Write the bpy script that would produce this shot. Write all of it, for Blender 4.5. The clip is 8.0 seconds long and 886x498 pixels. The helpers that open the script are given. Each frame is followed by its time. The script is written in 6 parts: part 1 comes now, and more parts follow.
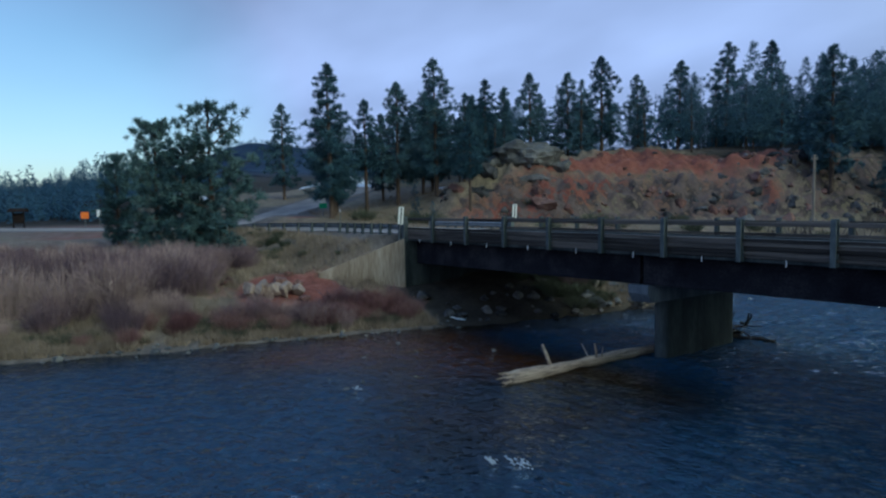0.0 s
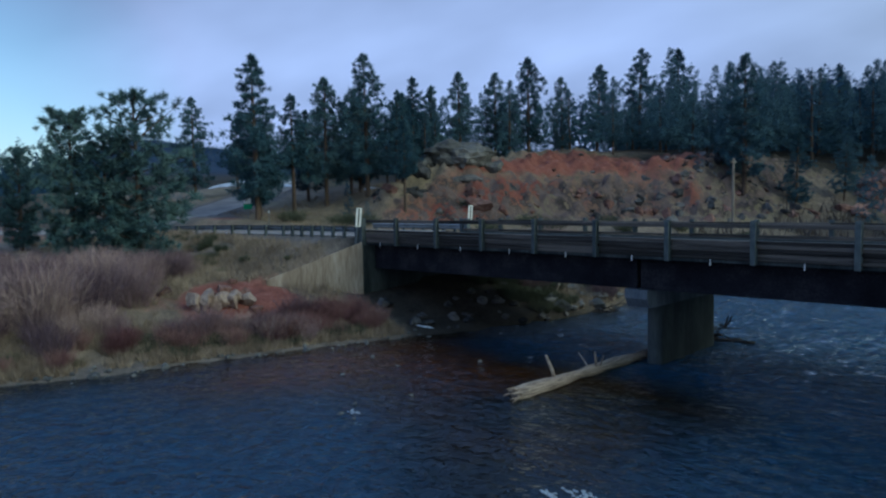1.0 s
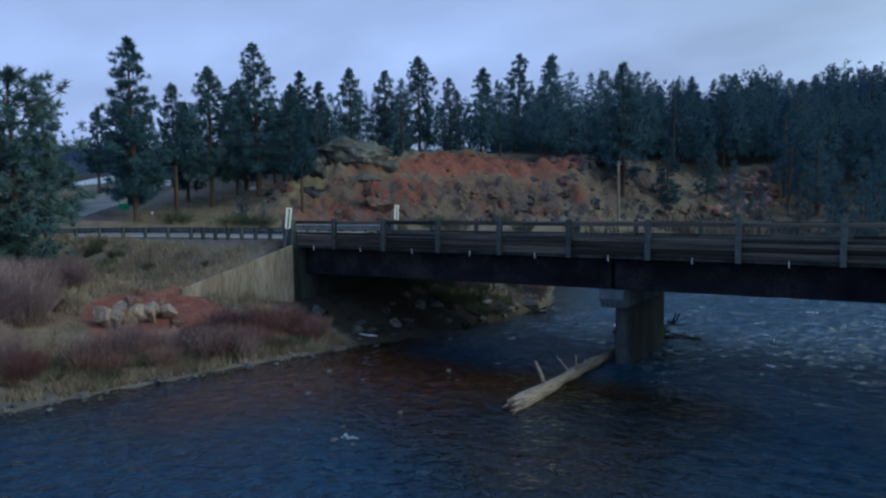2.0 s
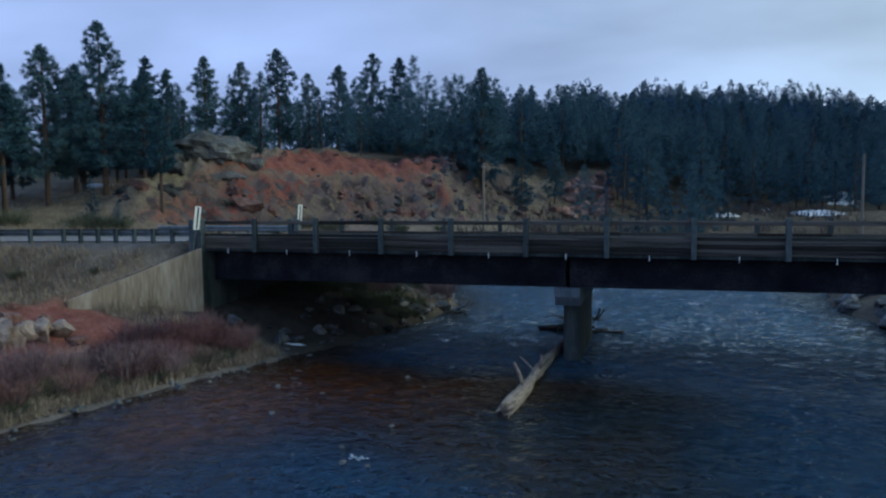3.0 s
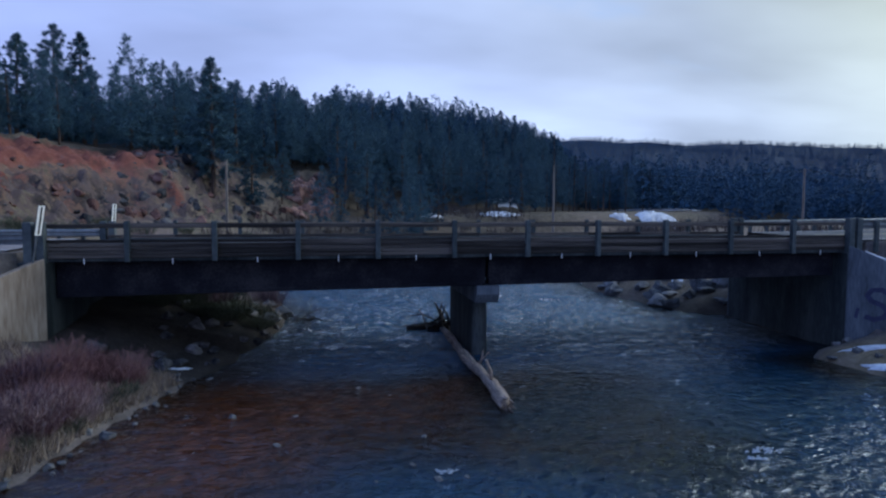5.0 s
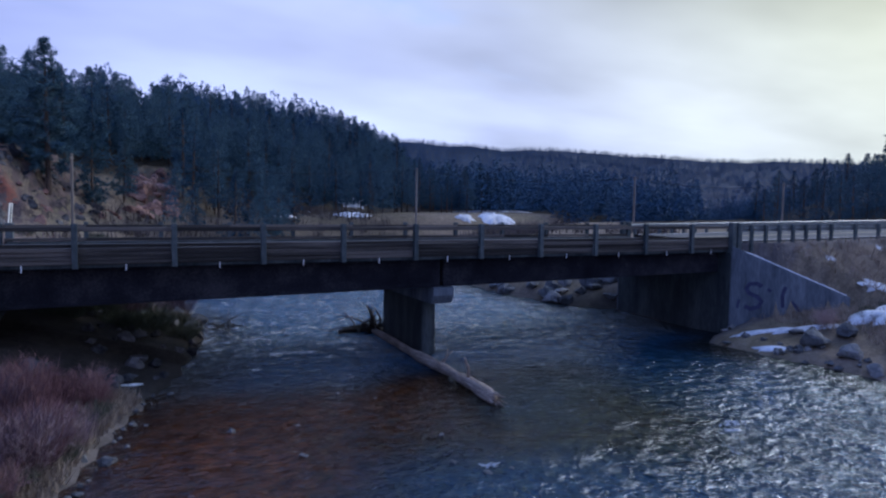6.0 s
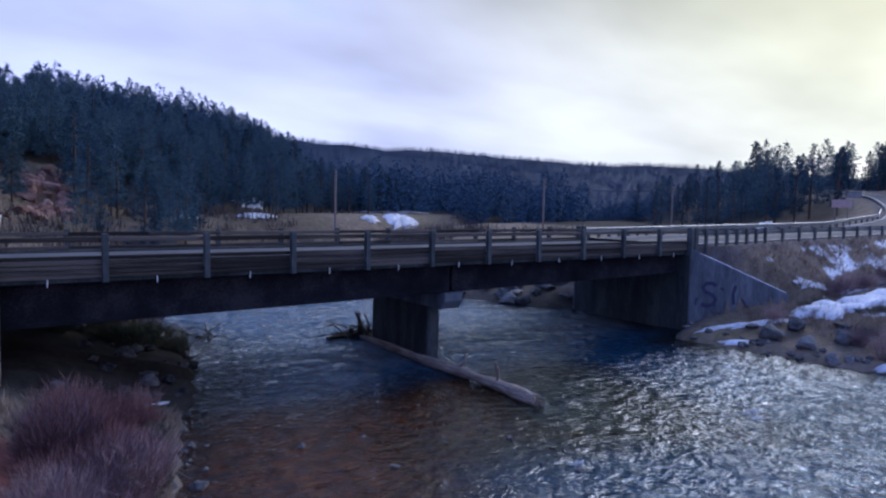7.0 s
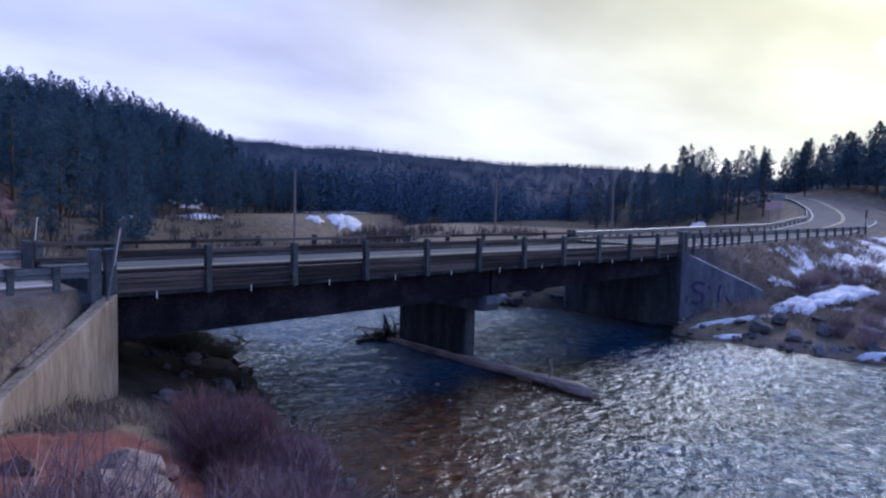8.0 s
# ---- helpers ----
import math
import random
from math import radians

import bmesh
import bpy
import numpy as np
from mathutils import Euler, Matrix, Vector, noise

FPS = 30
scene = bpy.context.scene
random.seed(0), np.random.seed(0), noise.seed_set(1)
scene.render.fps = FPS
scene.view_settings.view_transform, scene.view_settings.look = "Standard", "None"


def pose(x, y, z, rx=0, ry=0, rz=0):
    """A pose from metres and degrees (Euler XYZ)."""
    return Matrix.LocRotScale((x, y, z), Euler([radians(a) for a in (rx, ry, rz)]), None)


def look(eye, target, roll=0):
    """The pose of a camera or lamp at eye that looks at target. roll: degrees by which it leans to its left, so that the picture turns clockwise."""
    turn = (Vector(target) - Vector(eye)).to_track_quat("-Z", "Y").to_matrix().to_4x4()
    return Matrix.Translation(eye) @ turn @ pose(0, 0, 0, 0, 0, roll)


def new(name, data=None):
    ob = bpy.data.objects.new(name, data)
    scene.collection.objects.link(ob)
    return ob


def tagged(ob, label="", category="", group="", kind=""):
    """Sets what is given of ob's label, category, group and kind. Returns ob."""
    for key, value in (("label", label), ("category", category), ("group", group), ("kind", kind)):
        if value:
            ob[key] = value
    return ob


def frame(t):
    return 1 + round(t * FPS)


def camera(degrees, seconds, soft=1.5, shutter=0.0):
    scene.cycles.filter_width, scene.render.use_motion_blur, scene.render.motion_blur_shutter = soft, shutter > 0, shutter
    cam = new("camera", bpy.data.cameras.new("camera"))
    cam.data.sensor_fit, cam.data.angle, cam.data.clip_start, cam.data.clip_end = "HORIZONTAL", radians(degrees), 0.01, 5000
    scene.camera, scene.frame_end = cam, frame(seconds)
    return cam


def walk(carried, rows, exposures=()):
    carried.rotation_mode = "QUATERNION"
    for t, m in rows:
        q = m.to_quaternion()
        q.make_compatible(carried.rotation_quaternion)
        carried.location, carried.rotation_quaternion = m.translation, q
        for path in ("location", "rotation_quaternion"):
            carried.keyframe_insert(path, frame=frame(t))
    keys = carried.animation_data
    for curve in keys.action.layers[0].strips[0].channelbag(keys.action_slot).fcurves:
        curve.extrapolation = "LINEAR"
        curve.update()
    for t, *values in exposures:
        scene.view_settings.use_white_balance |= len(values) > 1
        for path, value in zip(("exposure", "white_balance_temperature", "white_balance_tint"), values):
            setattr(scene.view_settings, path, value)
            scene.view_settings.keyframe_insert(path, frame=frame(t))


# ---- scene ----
cam = camera(67.2, 8.0, soft=2.3)
PATH = [
    (0, (30.361, -19.266, 5.901), (28.744, -18.096, 5.767), -1.0),
    (0.5, (28.669, -19.86, 5.95), (27.143, -18.576, 5.813), -0.9),
    (1, (26.844, -20.425, 5.971), (25.419, -19.029, 5.834), -0.9),
    (1.5, (24.892, -21.029, 5.969), (23.612, -19.499, 5.831), -0.9),
    (3, (18.242, -22.765, 5.902), (17.613, -20.872, 5.761), -0.5),
    (3.5, (15.933, -23.155, 5.9), (15.585, -21.191, 5.758), -0.4),
    (4, (13.598, -23.337, 5.976), (13.514, -21.344, 5.83), -0.4),
    (5.5, (6.424, -23.031, 6.014), (7.036, -21.132, 5.873), 0.6),
    (6, (3.977, -22.261, 6.099), (4.846, -20.465, 5.96), 0.9),
    (6.5, (1.676, -21.209, 6.207), (2.729, -19.514, 6.07), 1.1),
    (7, (-0.539, -20.044, 6.297), (0.639, -18.433, 6.163), 1.2),
    (7.5, (-2.885, -18.896, 6.437), (-1.6, -17.368, 6.304), 1.3),
    (8, (-5.167, -18.025, 6.575), (-3.806, -16.566, 6.442), 1.3),
]
EXPOSURES = [(0.0, 0.08, 5300, -3), (3.5, 0.1, 5350, 0), (5.5, 0.28, 5150, 20), (8.0, 0.50, 5250, 32)]
walk(cam, [(t, look(eye, target, roll)) for t, eye, target, roll in PATH], EXPOSURES)

# ---------------------------------------------------------------- light
SUN_DIR = Vector((0.93, 0.20, 0.56)).normalized()      # towards the sun behind thin cloud
SUN_EL = math.asin(SUN_DIR.z)
SUN_AZ = math.atan2(SUN_DIR.x, SUN_DIR.y)
sun_data = bpy.data.lights.new("sun", "SUN")
sun_data.energy, sun_data.angle, sun_data.color = 1.15, radians(22), (1.0, 0.93, 0.84)
sun = new("sun", sun_data)
sun.matrix_world = look(SUN_DIR * 200, (0, 0, 0))


def build_world():
    world = bpy.data.worlds.new("sky")
    scene.world = world
    world.use_nodes = True
    nt = world.node_tree
    nt.nodes.clear()
    N = nt.nodes.new
    L = nt.links.new
    out, bg = N("ShaderNodeOutputWorld"), N("ShaderNodeBackground")
    sky = N("ShaderNodeTexSky")
    sky.sky_type, sky.sun_disc = "NISHITA", False
    sky.sun_elevation, sky.sun_rotation = SUN_EL, SUN_AZ
    sky.air_density, sky.dust_density, sky.ozone_density = 1.0, 1.0, 1.5
    tc = N("ShaderNodeTexCoord")
    # cloud sheets seen flat from below: the direction is divided by its height
    sep = N("ShaderNodeSeparateXYZ")
    L(tc.outputs["Generated"], sep.inputs[0])
    up = N("ShaderNodeMath"); up.operation = "MAXIMUM"; up.inputs[1].default_value = 0.0
    L(sep.outputs["Z"], up.inputs[0])
    lift = N("ShaderNodeMath"); lift.operation = "ADD"; lift.inputs[1].default_value = 0.24
    L(up.outputs[0], lift.inputs[0])
    flat = N("ShaderNodeVectorMath"); flat.operation = "DIVIDE"
    comb = N("ShaderNodeCombineXYZ")
    for k in range(3):
        L(lift.outputs[0], comb.inputs[k])
    L(tc.outputs["Generated"], flat.inputs[0]); L(comb.outputs[0], flat.inputs[1])
    mp = N("ShaderNodeMapping")
    mp.inputs["Rotation"].default_value = (0, 0, radians(25))
    mp.inputs["Scale"].default_value = (0.75, 1.15, 1)
    mp.inputs["Location"].default_value = (3.1, 0.4, 0)
    L(flat.outputs[0], mp.inputs[0])
    n1 = N("ShaderNodeTexNoise"); n1.inputs["Scale"].default_value = 0.9
    n1.inputs["Detail"].default_value = 6; n1.inputs["Roughness"].default_value = 0.5
    n1.inputs["Distortion"].default_value = 0.4
    L(mp.outputs[0], n1.inputs["Vector"])
    n2 = N("ShaderNodeTexNoise"); n2.inputs["Scale"].default_value = 1.15
    n2.inputs["Detail"].default_value = 4; n2.inputs["Roughness"].default_value = 0.45
    L(mp.outputs[0], n2.inputs["Vector"])
    cover = N("ShaderNodeMapRange"); cover.inputs[1].default_value = 0.2; cover.inputs[2].default_value = 0.38
    cover.interpolation_type = "SMOOTHSTEP"
    L(n1.outputs["Fac"], cover.inputs[0])
    clear = N("ShaderNodeVectorMath"); clear.operation = "DOT_PRODUCT"
    clear.inputs[1].default_value = Vector((-0.98, 0.06, 0.05)).normalized()
    L(tc.outputs["Generated"], clear.inputs[0])
    thin = N("ShaderNodeMapRange"); thin.inputs[1].default_value = 0.93; thin.inputs[2].default_value = 0.985
    thin.inputs[3].default_value = 1.0; thin.inputs[4].default_value = 0.12
    L(clear.outputs["Value"], thin.inputs[0])
    veil = N("ShaderNodeMath"); veil.operation = "MULTIPLY"
    L(cover.outputs[0], veil.inputs[0]); L(thin.outputs[0], veil.inputs[1])
    # nearness to the veiled sun
    dot = N("ShaderNodeVectorMath"); dot.operation = "DOT_PRODUCT"
    dot.inputs[1].default_value = SUN_DIR
    L(tc.outputs["Generated"], dot.inputs[0])
    near = N("ShaderNodeMapRange"); near.inputs[1].default_value = -0.1; near.inputs[2].default_value = 0.95
    L(dot.outputs["Value"], near.inputs[0])
    tone = N("ShaderNodeValToRGB")
    tone.color_ramp.elements[0].position, tone.color_ramp.elements[0].color = 0.0, (0.44, 0.49, 0.74, 1)
    tone.color_ramp.elements[1].position, tone.color_ramp.elements[1].color = 1.0, (0.70, 0.69, 0.38, 1)
    e = tone.color_ramp.elements.new(0.45); e.color = (0.54, 0.59, 0.74, 1)
    e = tone.color_ramp.elements.new(0.75); e.color = (0.545, 0.575, 0.585, 1)
    L(near.outputs[0], tone.inputs[0])
    shade = N("ShaderNodeMapRange"); shade.inputs[1].default_value = 0.3; shade.inputs[2].default_value = 0.7
    shade.inputs[3].default_value = 1.17; shade.inputs[4].default_value = 0.66
    L(n2.outputs["Fac"], shade.inputs[0])
    glow = N("ShaderNodeMapRange"); glow.inputs[1].default_value = 0.95; glow.inputs[2].default_value = 0.998
    glow.inputs[3].default_value = 1.0; glow.inputs[4].default_value = 2.6; glow.interpolation_type = "SMOOTHERSTEP"
    L(dot.outputs["Value"], glow.inputs[0])
    low = N("ShaderNodeMapRange"); low.inputs[1].default_value = 0.12; low.inputs[2].default_value = 0.30
    low.inputs[3].default_value = 1.14; low.inputs[4].default_value = 0.86
    L(sep.outputs["Z"], low.inputs[0])
    part_ = N("ShaderNodeMath"); part_.operation = "MULTIPLY"
    L(shade.outputs[0], part_.inputs[0]); L(low.outputs[0], part_.inputs[1])
    gain = N("ShaderNodeMath"); gain.operation = "MULTIPLY"
    L(part_.outputs[0], gain.inputs[0]); L(glow.outputs[0], gain.inputs[1])
    cloud = N("ShaderNodeVectorMath"); cloud.operation = "SCALE"
    L(tone.outputs[0], cloud.inputs[0]); L(gain.outputs[0], cloud.inputs["Scale"])
    dim = N("ShaderNodeVectorMath"); dim.operation = "SCALE"; dim.inputs["Scale"].default_value = SKY
    L(sky.outputs[0], dim.inputs[0])
    mix = N("ShaderNodeMix"); mix.data_type = "RGBA"
    L(veil.outputs[0], mix.inputs[0]); L(dim.outputs[0], mix.inputs[6]); L(cloud.outputs[0], mix.inputs[7])
    # overhead the veil is thinner and bluer
    high = N("ShaderNodeMapRange"); high.inputs[1].default_value = 0.34; high.inputs[2].default_value = 0.72
    L(sep.outputs["Z"], high.inputs[0])
    over = N("ShaderNodeMix"); over.data_type = "RGBA"; over.blend_type = "MULTIPLY"
    over.inputs[7].default_value = (0.72, 0.98, 1.35, 1)
    L(high.outputs[0], over.inputs[0]); L(mix.outputs[2], over.inputs[6])
    L(over.outputs[2], bg.inputs["Color"])
    bg.inputs["Strength"].default_value = 1.0
    L(bg.outputs[0], out.inputs[0])


SKY = 0.12
build_world()

# ---------------------------------------------------------------- materials


def mat(name, colours, scale=3.0, rough=0.9, bump=0.3, fine=40.0, bump_dist=0.03, metal=0.0, spec=0.3, rand=0.0, stretch=(1, 1, 1), coords="Object", upward=0.0):
    """A material with colour variation at two scales, relief, and a little variation from object to object."""
    m = bpy.data.materials.new(name)
    m.use_nodes = True
    nt = m.node_tree
    b = nt.nodes["Principled BSDF"]
    N, L = nt.nodes.new, nt.links.new
    tc = N("ShaderNodeTexCoord")
    mp = N("ShaderNodeMapping"); mp.inputs["Scale"].default_value = stretch
    L(tc.outputs[coords], mp.inputs[0])
    n1 = N("ShaderNodeTexNoise"); n1.inputs["Scale"].default_value = scale; n1.inputs["Detail"].default_value = 5
    n1.inputs["Roughness"].default_value = 0.6
    n2 = N("ShaderNodeTexNoise"); n2.inputs["Scale"].default_value = fine; n2.inputs["Detail"].default_value = 4
    L(mp.outputs[0], n1.inputs["Vector"]); L(mp.outputs[0], n2.inputs["Vector"])
    add = N("ShaderNodeMath"); add.operation = "MULTIPLY_ADD"; add.inputs[1].default_value = 0.45; add.inputs[2].default_value = -0.22
    L(n2.outputs["Fac"], add.inputs[0])
    tot = N("ShaderNodeMath"); tot.operation = "ADD"
    L(n1.outputs["Fac"], tot.inputs[0]); L(add.outputs[0], tot.inputs[1])
    src = tot.outputs[0]
    if rand:
        oi = N("ShaderNodeObjectInfo")
        r = N("ShaderNodeMath"); r.operation = "MULTIPLY_ADD"; r.inputs[1].default_value = rand; r.inputs[2].default_value = -rand / 2
        L(oi.outputs["Random"], r.inputs[0])
        t2 = N("ShaderNodeMath"); t2.operation = "ADD"
        L(src, t2.inputs[0]); L(r.outputs[0], t2.inputs[1])
        src = t2.outputs[0]
    ramp = N("ShaderNodeValToRGB")
    n = len(colours)
    for i, c in enumerate(colours):
        p = 0.28 + 0.44 * i / max(1, n - 1)
        el = ramp.color_ramp.elements[i] if i < 2 else ramp.color_ramp.elements.new(p)
        el.position, el.color = p, (*c, 1)
    L(src, ramp.inputs[0])
    L(ramp.outputs[0], b.inputs["Base Color"])
    b.inputs["Roughness"].default_value = rough
    b.inputs["Metallic"].default_value = metal
    b.inputs["Specular IOR Level"].default_value = spec
    if bump:
        bp = N("ShaderNodeBump"); bp.inputs["Strength"].default_value = bump; bp.inputs["Distance"].default_value = bump_dist
        L(tot.outputs[0], bp.inputs["Height"]); L(bp.outputs[0], b.inputs["Normal"])
    if upward:
        # needles and leaves shade as a soft mass rather than as single blades
        ge = N("ShaderNodeNewGeometry")
        q = N("ShaderNodeVectorMath"); q.operation = "MULTIPLY_ADD"
        q.inputs[1].default_value = (1 - upward,) * 3
        q.inputs[2].default_value = (0, 0, upward)
        L(ge.outputs["Normal"], q.inputs[0])
        u = N("ShaderNodeVectorMath"); u.operation = "NORMALIZE"; L(q.outputs[0], u.inputs[0])
        L(u.outputs[0], b.inputs["Normal"])
    return m


M_CONC = mat("weathered_concrete", [(0.12, 0.088, 0.060), (0.30, 0.235, 0.165), (0.46, 0.39, 0.30)], 0.9, 0.92, 0.5, 12, 0.025, stretch=(1, 1, 0.14))
# darker, bluer concrete: the shade on these faces is in the colour
M_CONC_B = mat("shade_blue_grey_concrete", [(0.042, 0.050, 0.062), (0.088, 0.102, 0.122), (0.15, 0.165, 0.188)], 1.5, 0.9, 0.4, 14, 0.02, stretch=(1, 1, 0.2))
M_SANDED = mat("sanded_asphalt", [(0.15, 0.128, 0.118), (0.22, 0.19, 0.175), (0.30, 0.26, 0.24)], 0.4, 0.92, 0.3, 20, 0.01)
# streaked concrete, tone lowered to take in the deck's shade
M_CONC_D = mat("stained_shaded_concrete", [(0.013, 0.017, 0.019), (0.032, 0.039, 0.041), (0.072, 0.080, 0.078)], 1.3, 0.92, 0.4, 18, 0.02, stretch=(1, 1, 0.18))
# girder base colour kept near black to hold the underside's shade
M_GIRDER = mat("shade_dark_girder", [(0.008, 0.008, 0.011), (0.016, 0.016, 0.021), (0.040, 0.038, 0.042)], 0.7, 0.95, 0.2, 15, 0.01, spec=0.02)
M_TIMBER = mat("weathered_timber", [(0.018, 0.015, 0.013), (0.050, 0.043, 0.037), (0.125, 0.105, 0.088)], 1.6, 0.85, 0.6, 22, 0.02, rand=0.5, stretch=(0.22, 3, 7))
M_POST = mat("grey_steel_post", [(0.034, 0.044, 0.047), (0.062, 0.076, 0.079), (0.11, 0.126, 0.124)], 2.5, 0.6, 0.2, 30, 0.006, metal=0.2, rand=0.25)
M_POST_D = mat("dark_steel_post", [(0.045, 0.055, 0.06), (0.08, 0.095, 0.10), (0.12, 0.135, 0.135)], 2.5, 0.6, 0.2, 30, 0.006, rand=0.2)
M_GALV = mat("galvanised_steel", [(0.13, 0.145, 0.15), (0.19, 0.205, 0.21), (0.27, 0.285, 0.29)], 3.0, 0.5, 0.1, 40, 0.004, metal=0.6, spec=0.5, rand=0.2)
M_WHITE = mat("white_sheeting", [(0.66, 0.66, 0.64), (0.78, 0.78, 0.76), (0.84, 0.84, 0.82)], 5, 0.5, 0.05)
M_BLACK = mat("black_sheeting", [(0.02, 0.02, 0.02), (0.03, 0.03, 0.03)], 5, 0.5, 0.05)
M_GREEN = mat("green_sheeting", [(0.02, 0.22, 0.10), (0.03, 0.30, 0.14)], 5, 0.5, 0.05)
M_ORANGE = mat("orange_sheeting", [(0.75, 0.16, 0.02), (0.85, 0.22, 0.03)], 5, 0.5, 0.05)
M_WOOD = mat("grey_pole_wood", [(0.12, 0.10, 0.08), (0.20, 0.17, 0.14), (0.28, 0.24, 0.20)], 2, 0.9, 0.4, 25, 0.01, stretch=(4, 4, 0.4))
M_LOG = mat("barkless_log", [(0.085, 0.062, 0.048), (0.25, 0.195, 0.155), (0.43, 0.355, 0.29)], 2.2, 0.85, 0.9, 16, 0.05, stretch=(6, 0.6, 6))
M_DRIFT = mat("wet_driftwood", [(0.012, 0.010, 0.009), (0.035, 0.028, 0.024)], 2.2, 0.7, 0.5, 16, 0.02)
M_ASPHALT = mat("worn_asphalt", [(0.05, 0.05, 0.053), (0.075, 0.075, 0.077), (0.11, 0.107, 0.104)], 0.5, 0.9, 0.3, 30, 0.008)
M_SAND = mat("sandy_concrete", [(0.25, 0.19, 0.17), (0.35, 0.275, 0.25), (0.44, 0.36, 0.33)], 0.8, 0.92, 0.3, 14, 0.01)
M_YELLOW = mat("faded_yellow_paint", [(0.34, 0.29, 0.17), (0.46, 0.40, 0.25)], 2, 0.8, 0.1)
M_LINE = mat("faded_white_paint", [(0.5, 0.5, 0.48), (0.7, 0.7, 0.68)], 2, 0.8, 0.1)
M_BARK = mat("pine_bark", [(0.045, 0.034, 0.028), (0.085, 0.06, 0.046), (0.14, 0.10, 0.075)], 3, 0.95, 0.7, 12, 0.04, rand=0.2, stretch=(3, 3, 0.5))
# part of the needles' blue stands for haze in the air
M_NEEDLE = mat("pine_needles", [(0.022, 0.052, 0.072), (0.044, 0.088, 0.112), (0.080, 0.130, 0.142)], 0.7, 0.75, 0.0, 4, rand=0.35, spec=0.15, upward=0.35)
M_NEEDLE_D = mat("dense_pine_needles", [(0.036, 0.070, 0.080), (0.064, 0.112, 0.120), (0.105, 0.158, 0.150)], 0.7, 0.8, 0.0, 4, rand=0.3, spec=0.1, upward=0.15)
M_NEEDLE_M = mat("wood_pine_needles", [(0.018, 0.044, 0.066), (0.035, 0.074, 0.104), (0.062, 0.108, 0.130)], 0.5, 0.8, 0.0, 4, rand=0.5, spec=0.1, upward=0.4)
# far needles: aerial haze put into the colour as extra blue
M_NEEDLE_F = mat("hazed_far_pine_needles", [(0.022, 0.054, 0.098), (0.042, 0.086, 0.140), (0.066, 0.115, 0.162)], 0.05, 0.85, 0.0, 0.5, spec=0.1, upward=0.55)
M_NEEDLE_B = mat("haze_blue_needles", [(0.028, 0.060, 0.125), (0.042, 0.080, 0.155), (0.056, 0.098, 0.172)], 0.02, 0.9, 0.0, 0.3, spec=0.05, upward=0.85)
M_WILLOW = mat("bare_willow_stems", [(0.105, 0.070, 0.086), (0.225, 0.150, 0.160), (0.39, 0.285, 0.255)], 0.6, 0.9, 0.0, 6, rand=0.7)
M_WILLOW_R = mat("red_willow_stems", [(0.085, 0.038, 0.042), (0.16, 0.074, 0.076), (0.235, 0.135, 0.125)], 0.6, 0.9, 0.0, 6, rand=0.6)
M_BRUSH = mat("dull_brown_brush", [(0.05, 0.04, 0.036), (0.085, 0.068, 0.06), (0.12, 0.10, 0.085)], 0.1, 0.95, 0.0, 1)
M_GRASS = mat("dry_grass", [(0.14, 0.105, 0.080), (0.25, 0.195, 0.145), (0.38, 0.30, 0.225)], 0.5, 0.95, 0.0, 6)
M_SHRUB = mat("sage_leaves", [(0.045, 0.055, 0.038), (0.075, 0.085, 0.055), (0.11, 0.11, 0.075)], 0.8, 0.9, 0.0, 8, rand=0.3)
M_ROCK = mat("grey_granite", [(0.045, 0.047, 0.052), (0.10, 0.102, 0.105), (0.19, 0.185, 0.18)], 1.3, 0.92, 0.8, 9, 0.05, rand=0.35)
M_ROCK_R = mat("red_granite", [(0.060, 0.032, 0.028), (0.135, 0.068, 0.055), (0.21, 0.13, 0.11)], 0.8, 0.92, 0.9, 6, 0.08, rand=0.4)
M_ROCK_P = mat("pink_granite", [(0.075, 0.042, 0.036), (0.19, 0.105, 0.085), (0.31, 0.195, 0.165)], 0.8, 0.92, 0.9, 6, 0.08, rand=0.4)
# darker granite; its tone takes in shade of clefts, overhangs and the bridge
M_ROCK_D = mat("dark_shaded_granite", [(0.022, 0.023, 0.026), (0.070, 0.068, 0.070), (0.15, 0.14, 0.138)], 1.0, 0.95, 0.9, 7, 0.10, rand=0.4, spec=0.1)
M_ROCK_M = mat("lichened_granite", [(0.038, 0.038, 0.038), (0.105, 0.102, 0.098), (0.20, 0.19, 0.18)], 0.8, 0.95, 0.9, 5, 0.10, spec=0.1)
M_ROCK_W = mat("pale_quarried_stone", [(0.17, 0.12, 0.098), (0.27, 0.20, 0.16), (0.36, 0.285, 0.23)], 1.8, 0.9, 0.7, 10, 0.03)
M_SNOW = mat("old_snow", [(0.36, 0.37, 0.40), (0.56, 0.575, 0.61), (0.76, 0.77, 0.80)], 0.8, 0.7, 0.5, 9, 0.06)
M_PAINT = mat("dark_spray_paint", [(0.018, 0.020, 0.052), (0.040, 0.044, 0.090)], 4, 0.7, 0.0)
M_FOAM = mat("thin_foam", [(0.30, 0.33, 0.36), (0.5, 0.53, 0.56)], 6, 0.6, 0.2)
M_KIOSK = mat("dark_brown_boards", [(0.010, 0.008, 0.008), (0.025, 0.018, 0.015)], 2, 0.9, 0.2, rand=0.1, spec=0.1)


